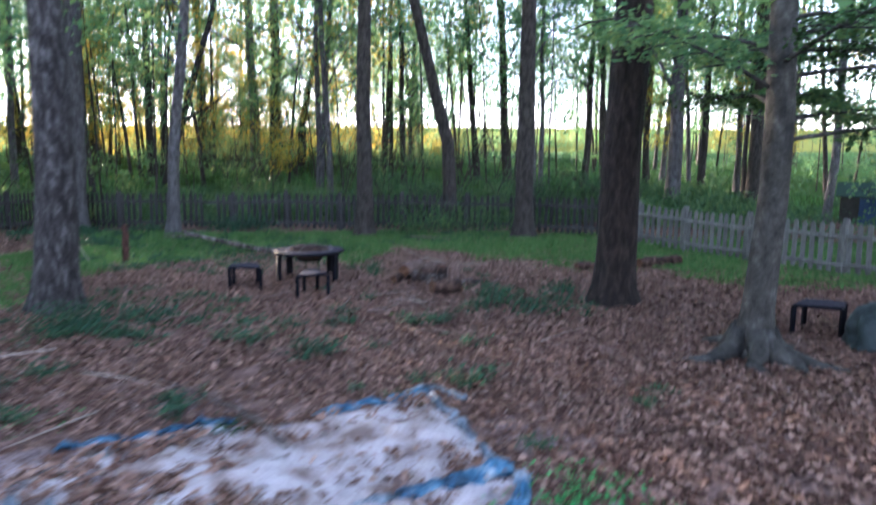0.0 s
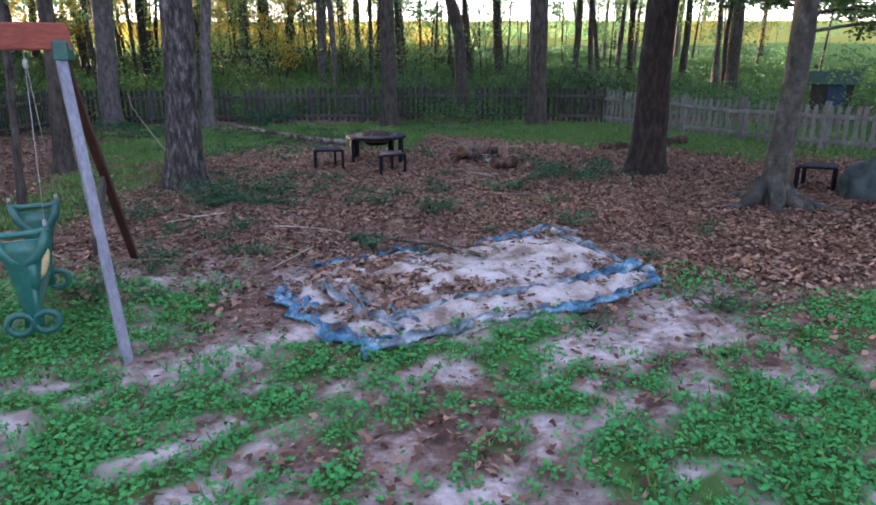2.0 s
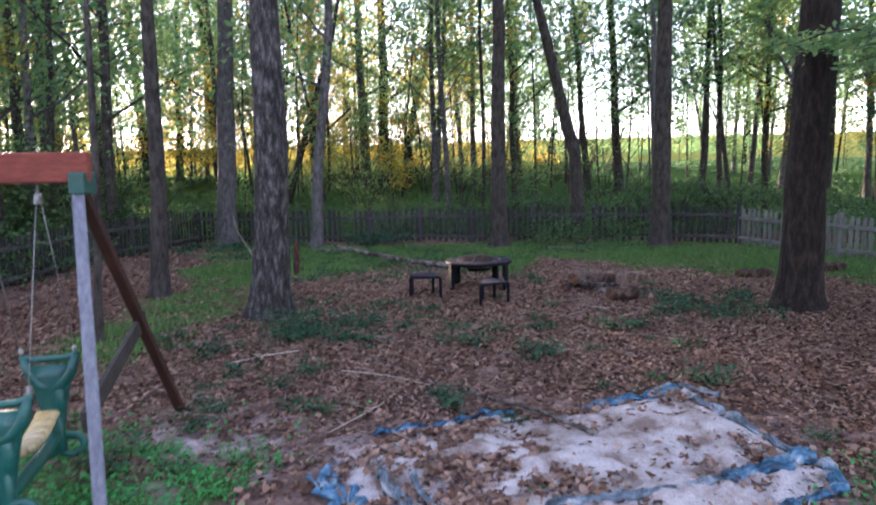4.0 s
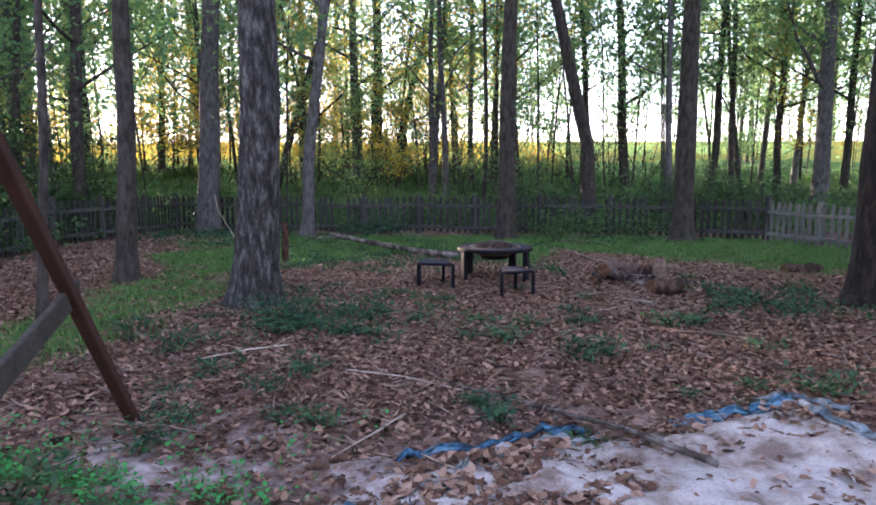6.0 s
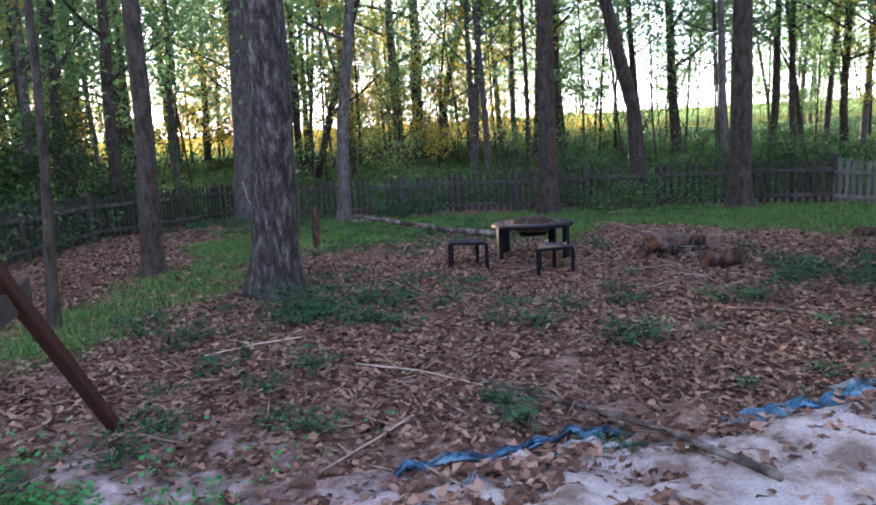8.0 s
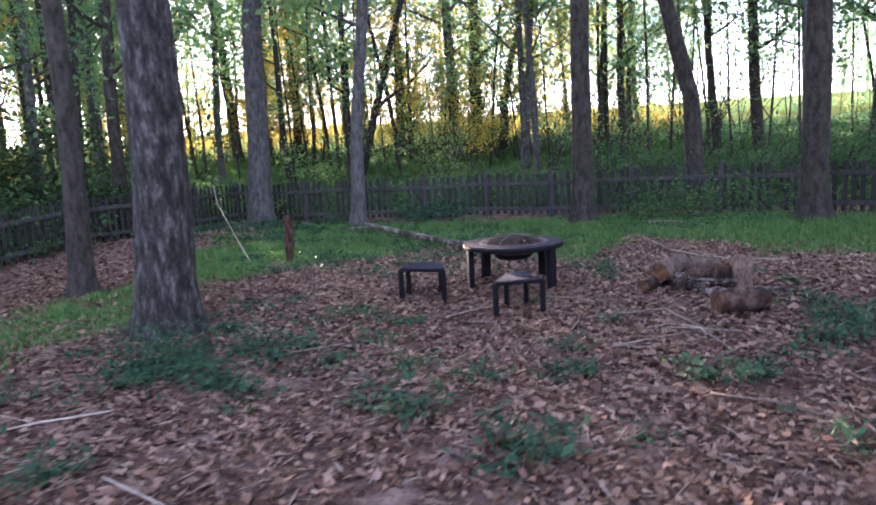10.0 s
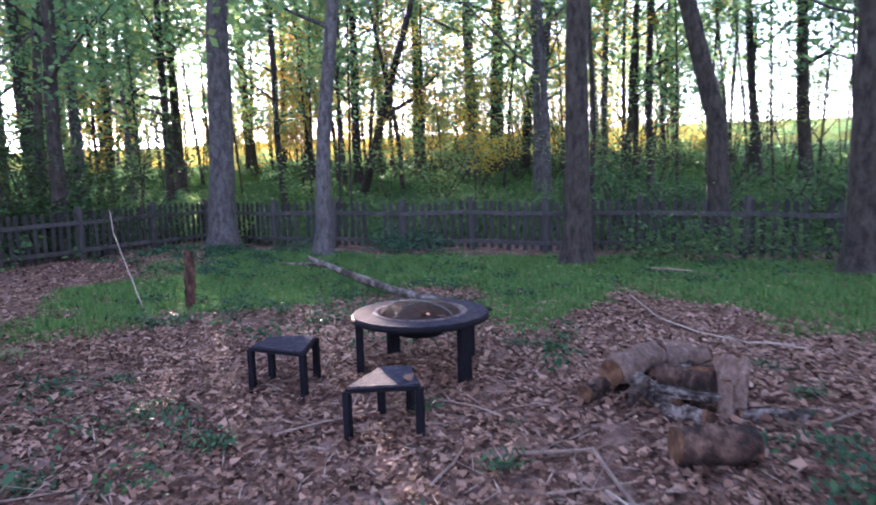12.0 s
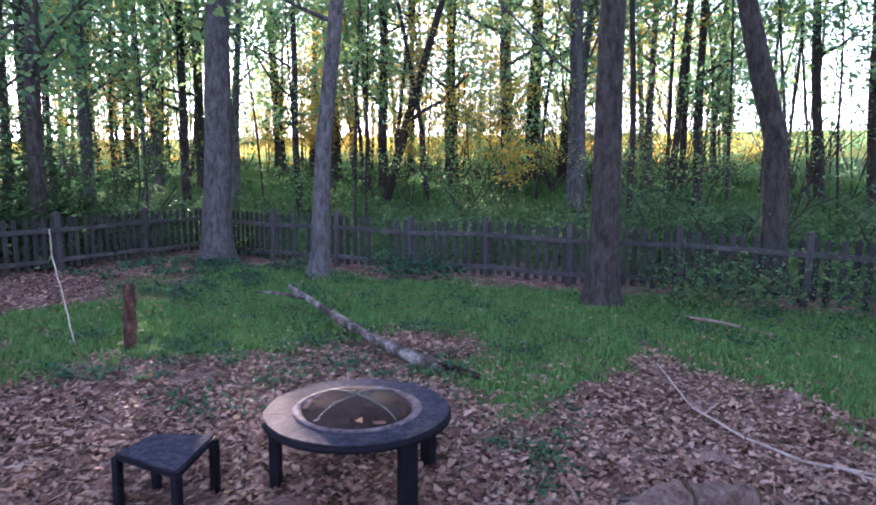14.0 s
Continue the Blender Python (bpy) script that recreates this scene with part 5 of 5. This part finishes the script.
log("low log lying in the grass by the pine", (3.55, 12.25, 0.06), (4.2, 12.4, 0.06), 0.1, seed=12, group="loose logs")


def slab(label, a, b, w, t, seed, material):
    """A splintered slab of rotten wood."""
    a, b = Vector(a), Vector(b)
    a.z += gz(a.x, a.y)
    b.z += gz(b.x, b.y)
    bm = bmesh.new()
    bar(bm, a, b, w, t, 0.0)
    bmesh.ops.subdivide_edges(bm, edges=bm.edges[:], cuts=5, use_grid_fill=True)
    ends = (b - a).normalized()
    for v in bm.verts:
        n = Vector((noise.noise(v.co * 9 + Vector((seed, 0, 0))), noise.noise(v.co * 9 + Vector((0, seed, 3))), noise.noise(v.co * 9 + Vector((5, 0, seed)))))
        v.co += n * t * 0.7 + ends * 0.12 * noise.noise(v.co * 26 + Vector((seed, 1, 0)))
    return tagged(part("wood_slab", bm, material, smooth=False), label, "firewood", "firewood slabs")


sr = random.Random(77)
for k in range(9):
    x, y = sr.uniform(0.3, 1.25), sr.uniform(10.75, 11.7)
    a, ln, z = sr.uniform(0, 6.28), sr.uniform(0.09, 0.2), 0.05 + 0.2 * sr.random() * (1 - abs(x - 0.75))
    slab("splintered dark rotten wood in the log pile", (x - math.cos(a) * ln, y - math.sin(a) * ln, z), (x + math.cos(a) * ln, y + math.sin(a) * ln, z + sr.uniform(-0.04, 0.1)), sr.uniform(0.07, 0.14), sr.uniform(0.03, 0.06), k, (M_LOG, M_LOG, M_SPLIT)[k % 3])
r = np.random.default_rng(78)
p = np.stack([r.normal(0.76, 0.36, 120), r.normal(11.15, 0.4, 120), r.uniform(0.02, 0.1, 120)], -1)
stuff("leaf_litter", "dry leaves caught in the log pile", "leaves", quads("leaf_litter", ragged_leaves(r, p, 0.08), len(p), M_LITTER, 7))


def stick(name, label, pts, r0, r1, material, seed=0, cat="stick", twigs=0, rough=0.25):
    q = [Vector((x, y, gz(x, y) + z)) for x, y, z in pts]
    fine = []
    for a, b in zip(q, q[1:]):
        k = max(2, int((b - a).length / 0.15))
        fine += [a.lerp(b, i / k) + Vector((0.02 * noise.noise(Vector((i, seed, 0.3))), 0.02 * noise.noise(Vector((i, seed, 4.1))), 0.012 * noise.noise(Vector((i, seed, 8.1))))) for i in range(k)]
    fine.append(q[-1])
    n = len(fine)
    bm = bmesh.new()
    tube(bm, fine, [r0 + (r1 - r0) * i / (n - 1) for i in range(n)], 10, True, rough, seed)
    rr = random.Random(seed)
    for k in range(twigs):
        i = rr.randrange(n // 4, n - 1)
        e = fine[i] + Vector((rr.uniform(-0.35, 0.35), rr.uniform(-0.35, 0.35), rr.uniform(0.0, 0.12)))
        tube(bm, [fine[i], fine[i].lerp(e, 0.5), e], [r1 * 0.8, r1 * 0.6, 0.003], 5)
    return tagged(part(name, bm, material), label, cat)


stick("fallen_branch", "thick fallen branch with peeling pale bark in grass", [(-1.75, 13.75, 0.08), (-2.4, 14.1, 0.1), (-3.2, 14.6, 0.15), (-4.2, 15.3, 0.28), (-4.9, 15.75, 0.38)], 0.066, 0.034, M_BRANCH, 1, "branch", 2, 0.6)
stick("branch_fork", "curled pale branch end resting in the grass", [(-4.4, 15.42, 0.3), (-4.75, 15.45, 0.33), (-5.3, 15.5, 0.3)], 0.03, 0.015, M_BRANCH, 2, "branch")
stick("broken_branch", "dark broken branch piece beside the fire pit", [(-2.0, 14.0, 0.06), (-1.6, 13.85, 0.07), (-1.3, 13.75, 0.05)], 0.045, 0.03, M_LOG, 3, "branch", 3)
stick("long_stick", "long straight dry stick lying across leaves", [(-0.45, 4.2, 0.17), (-0.78, 4.8, 0.13), (-1.02, 5.2, 0.07), (-1.41, 5.6, 0.035), (-2.0, 6.05, 0.03)], 0.021, 0.009, M_BRANCH, 4, "stick", 2)
stick("pale_stick", "long bleached stick on leaf litter", [(0.24, 14.6, 0.1), (0.61, 13.63, 0.05), (0.99, 13.16, 0.04), (1.37, 12.86, 0.03), (1.8, 12.78, 0.03)], 0.006, 0.012, M_WHITESTICK, 5, "stick", 3)
stick("forked_stick", "pale forked stick lying on dry leaves by the logs", [(-0.2, 9.84, 0.04), (0.05, 9.87, 0.05), (0.27, 9.93, 0.06), (0.42, 9.6, 0.05), (0.6, 9.24, 0.03)], 0.01, 0.013, M_DRY, 8, "stick", 1)
stick("pale_branch", "bleached branch lying in the grass before the fence", [(0.4, 17.3, 0.05), (0.85, 17.0, 0.07), (1.4, 16.55, 0.05)], 0.026, 0.012, M_DRY, 9, "branch", 1)
stick("leaning_stick", "thin pale stick standing aslant in the grass", [(-5.73, 12.93, -0.03), (-6.15, 13.15, 0.5), (-6.5, 13.3, 1.0), (-6.58, 13.35, 1.3)], 0.01, 0.006, M_WHITESTICK, 6)
stick("rotten_stump", "thin rotten reddish stump standing in the grass", [(-5.22, 13.2, -0.05), (-5.22, 13.2, 0.15), (-5.21, 13.2, 0.3), (-5.22, 13.2, 0.42), (-5.2, 13.2, 0.55), (-5.21, 13.2, 0.76)], 0.068, 0.05, M_STUMP, 7, "stump", 0, 0.5)
SMALL = [((-2.8, 6.25), (-1.8, 5.8)), ((-4.1, 4.95), (-3.45, 4.8)), ((0.37, 9.47), (0.7, 8.82)), ((-0.55, 9.34), (-0.52, 9.94)), ((-2.2, 5.24), (-2.55, 4.49)), ((-4.7, 5.8), (-4.2, 5.3)), ((-0.97, 10.69), (-0.35, 10.41)), ((-1.82, 9.76), (-1.07, 10.68)), ((-3.5, 7.14), (-4.2, 6.5)), ((0.42, 7.93), (1.04, 7.61)), ((-0.2, 8.84), (0.54, 9.34)), ((1.88, 7.22), (2.55, 7.82)), ((-1.6, 4.03), (-2.1, 4.65)), ((-3.2, 8.19), (-2.4, 8.81)), ((-4.4, 7), (-5, 7.5)), ((1.66, 10.84), (2.13, 11.39)), ((0.39, 9.5), (0.57, 9.14)), ((0.09, 9.39), (0.36, 9.5)), ((-0.04, 9.92), (0.23, 10.32))]
for k, (a, b) in enumerate(SMALL):
    tagged(stick("twig", "thin dry twig lying on fallen leaves", [(*a, 0.03), ((a[0] + b[0]) / 2 + 0.04, (a[1] + b[1]) / 2, 0.05), (*b, 0.03)], 0.009, 0.004, M_DRY if k % 4 else M_WHITESTICK, 20 + k, "stick", 2), group="fallen twigs")

r, x, y = scatter_points(5200, (-6, 5), (4.5, 13.5), litter_weight, 64)
p = np.stack([x, y, hill(x, y) + r.uniform(0.02, 0.05, len(x))], -1)
stuff("fine_twigs", "fine dry twigs strewn over the leaf litter", "twigs", quads("fine_twigs", leaf_cloud(r, p, 0.17, 0.15, 0.06, True), len(p), M_DRY))

# ---- weeds ----
def weed(seed, h, n, spread):
    """A leafy weed: stems and leaves."""
    r, rr = np.random.default_rng(seed), random.Random(seed)
    top = thing("weed", "leafy green weed growing through dry leaves", "plant", (0, 0, 0), 0, "weeds")
    ends = []
    for k in range(9):
        a, ln = rr.uniform(0, 6.28), rr.uniform(0.5, 1)
        e = Vector((math.cos(a) * spread * ln, math.sin(a) * spread * ln, h * rr.uniform(0.5, 1.0)))
        bm = bmesh.new()
        mid = Vector((e.x * 0.4, e.y * 0.4, e.z * 0.7))
        tube(bm, [Vector((0, 0, -0.02)), mid, e], [0.005, 0.004, 0.002], 4)
        part("stem", bm, M_WEED, top)
        ends += [tuple(mid.lerp(e, u)) for u in (0.1, 0.4, 0.7, 1.0)]
    e = np.array(ends)
    c = e[r.integers(0, len(e), n)] + r.normal(size=(n, 3)) * (0.05, 0.05, 0.025)
    c[:, 2] = np.maximum(c[:, 2], 0.015)
    ob = new("foliage", quads("foliage", leaf_cloud(r, c, 0.048, 0.5, 0.5, True), n, M_WEED))
    ob.parent = top
    return top


WEED_AT = [(-3.04, 5.14), (-3.06, 6.16), (-3.76, 7.84), (-3.61, 8.22), (-2.98, 7.69), (-4.53, 6.94), (-4.07, 5.72), (-1.53, 5.23), (-1.06, 4.88), (-0.59, 6.87), (0.03, 7.22), (0.82, 8.24), (0.45, 5.95), (-3.79, 4.63), (-3.88, 6.31), (-2.74, 4.97), (-3.55, 3.86), (-4.11, 3.96)]
WEED_AT += [(1.1, 7.22), (-0.41, 8.19), (-2, 4.07), (0.93, 5.87), (-2.77, 9.77), (-2.41, 8.31), (-0.57, 8.1), (0.51, 8.22), (0.77, 8.52), (1.4, 9.19), (-2.12, 9.48), (-3.7, 8.24), (-3.68, 8), (-2.74, 7.62), (2.03, 9.53), (-1.08, 7.89)]
WEED_AT += [(-1.69, 8.27), (-3.79, 9.14), (-2.79, 8.73), (-3.02, 8.31), (-0.59, 12.38), (1.71, 11.37), (-3.94, 6.08), (-0.76, 6.75), (-1.56, 5.53), (1.33, 4.42), (0.18, 2.78), (1.32, 3.03), (-4.49, 12.87), (-3.9, 13.2), (-3.19, 12.87), (-4.86, 12.22), (1.41, 12.07), (-3.3, 8.48), (-3.9, 8.05), (-3.5, 7.94), (-3.2, 7.79), (-3.75, 7.61), (-3.4, 8.16)]
xr_ = random.Random(9)
WEED_AT += [(xr_.uniform(-5.5, 3.5), xr_.uniform(5.0, 11.0)) for _ in range(30)]
WT = [weed(200, 0.1, 90, 0.2), weed(201, 0.15, 120, 0.25), weed(202, 0.08, 70, 0.24), weed(203, 0.13, 100, 0.2)]
for k, (x, y) in enumerate(WEED_AT):
    m = pose(x, y, gz(x, y), 0, 0, k * 77) @ Matrix.Scale((0.85 if k < 59 else 0.5) + 0.5 * ((k * 37) % 10) / 10, 4)
    if k < 4:
        WT[k].matrix_basis = m
    else:
        copy_thing(WT[k % 4], m)

# dark heap beside the far stool
def heap():
    bm = bmesh.new()
    bmesh.ops.create_icosphere(bm, subdivisions=4, radius=1.0)
    for v in bm.verts:
        n = noise.noise(v.co * 2.1) * 0.25 + noise.noise(v.co * 5.0) * 0.12
        v.co = Vector((v.co.x * 0.45, v.co.y * 0.4, max(v.co.z, -0.2) * 0.5)) * (1 + n)
    ob = tagged(part("covered_heap", bm, mat("dark_green_sheet", [(0.3, (0.008, 0.014, 0.014)), (0.7, (0.02, 0.035, 0.035))], 6, 0.5, 0.6, 30)), "low heap under a dark green sheet beside the stool", "heap")
    ob.matrix_basis = pose(5.8, 7.0, gz(5.8, 7.0) + 0.05, 0, 0, 30)


heap()


def shed():
    top = thing("garden_shed", "small tan shed with green roof and dark blue door", "shed", (14.8, 20.6, gz(14.8, 20.6) - 0.25), -35)
    bm = bmesh.new()
    box(bm, (1.3, 1.1, 1.15), Matrix.Translation((0, 0, 0.57)), 0.02)
    part("wall", bm, mat("tan_boards", [(0.3, (0.02, 0.02, 0.015)), (0.7, (0.04, 0.036, 0.028))], 4, 0.8, 0.3, 30), top, smooth=False)
    bm = bmesh.new()
    for s in (-1, 1):
        bar(bm, (-0.78, s * 0.34, 1.28), (0.78, s * 0.34, 1.28), 0.8, 0.04, 0.01)
        bmesh.ops.rotate(bm, verts=bm.verts[-24:] if len(bm.verts) >= 24 else bm.verts, cent=(0, s * 0.34, 1.28), matrix=Matrix.Rotation(-s * 0.55, 3, "X"))
    part("roof", bm, mat("green_roof", [(0.3, (0.01, 0.03, 0.022)), (0.7, (0.02, 0.05, 0.035))], 4, 0.7, 0.3, 30), top, smooth=False)
    bm = bmesh.new()
    box(bm, (0.55, 0.05, 0.95), Matrix.Translation((0.15, -0.57, 0.55)), 0.01)
    part("door", bm, mat("dark_blue_paint", [(0.3, (0.01, 0.03, 0.07)), (0.7, (0.02, 0.05, 0.1))], 4, 0.6, 0.1, 30), top, "dark blue door", smooth=False)


shed()


# leaves lying on the furniture
def furniture_leaves(label, spots, size, seed):
    r_ = np.random.default_rng(seed)
    for x, y, z in spots:
        v = ragged_leaves(r_, np.array([[0.0, 0.0, 0.0]]), size)
        ob = tagged(new("fallen_leaf", quads("fallen_leaf", v, 1, M_LITTER, 7)), label, "leaf", "leaves on the furniture")
        ob.matrix_basis = pose(x, y, z)


furniture_leaves("dry orange leaf lying on the slate stool", [(-0.97, 10.12, 0.378 + gz(-1.1, 10.1))], 0.075, 51)
furniture_leaves("dead leaf caught round the fire bowl", [(-1.345 + 0.325 * math.cos(a), 11.4 + 0.325 * math.sin(a), 0.54 + gz(-1.345, 11.4)) for a in (3.3, 3.6, 3.9, 4.4, 5.2, 5.6, 0.4)], 0.08, 52)
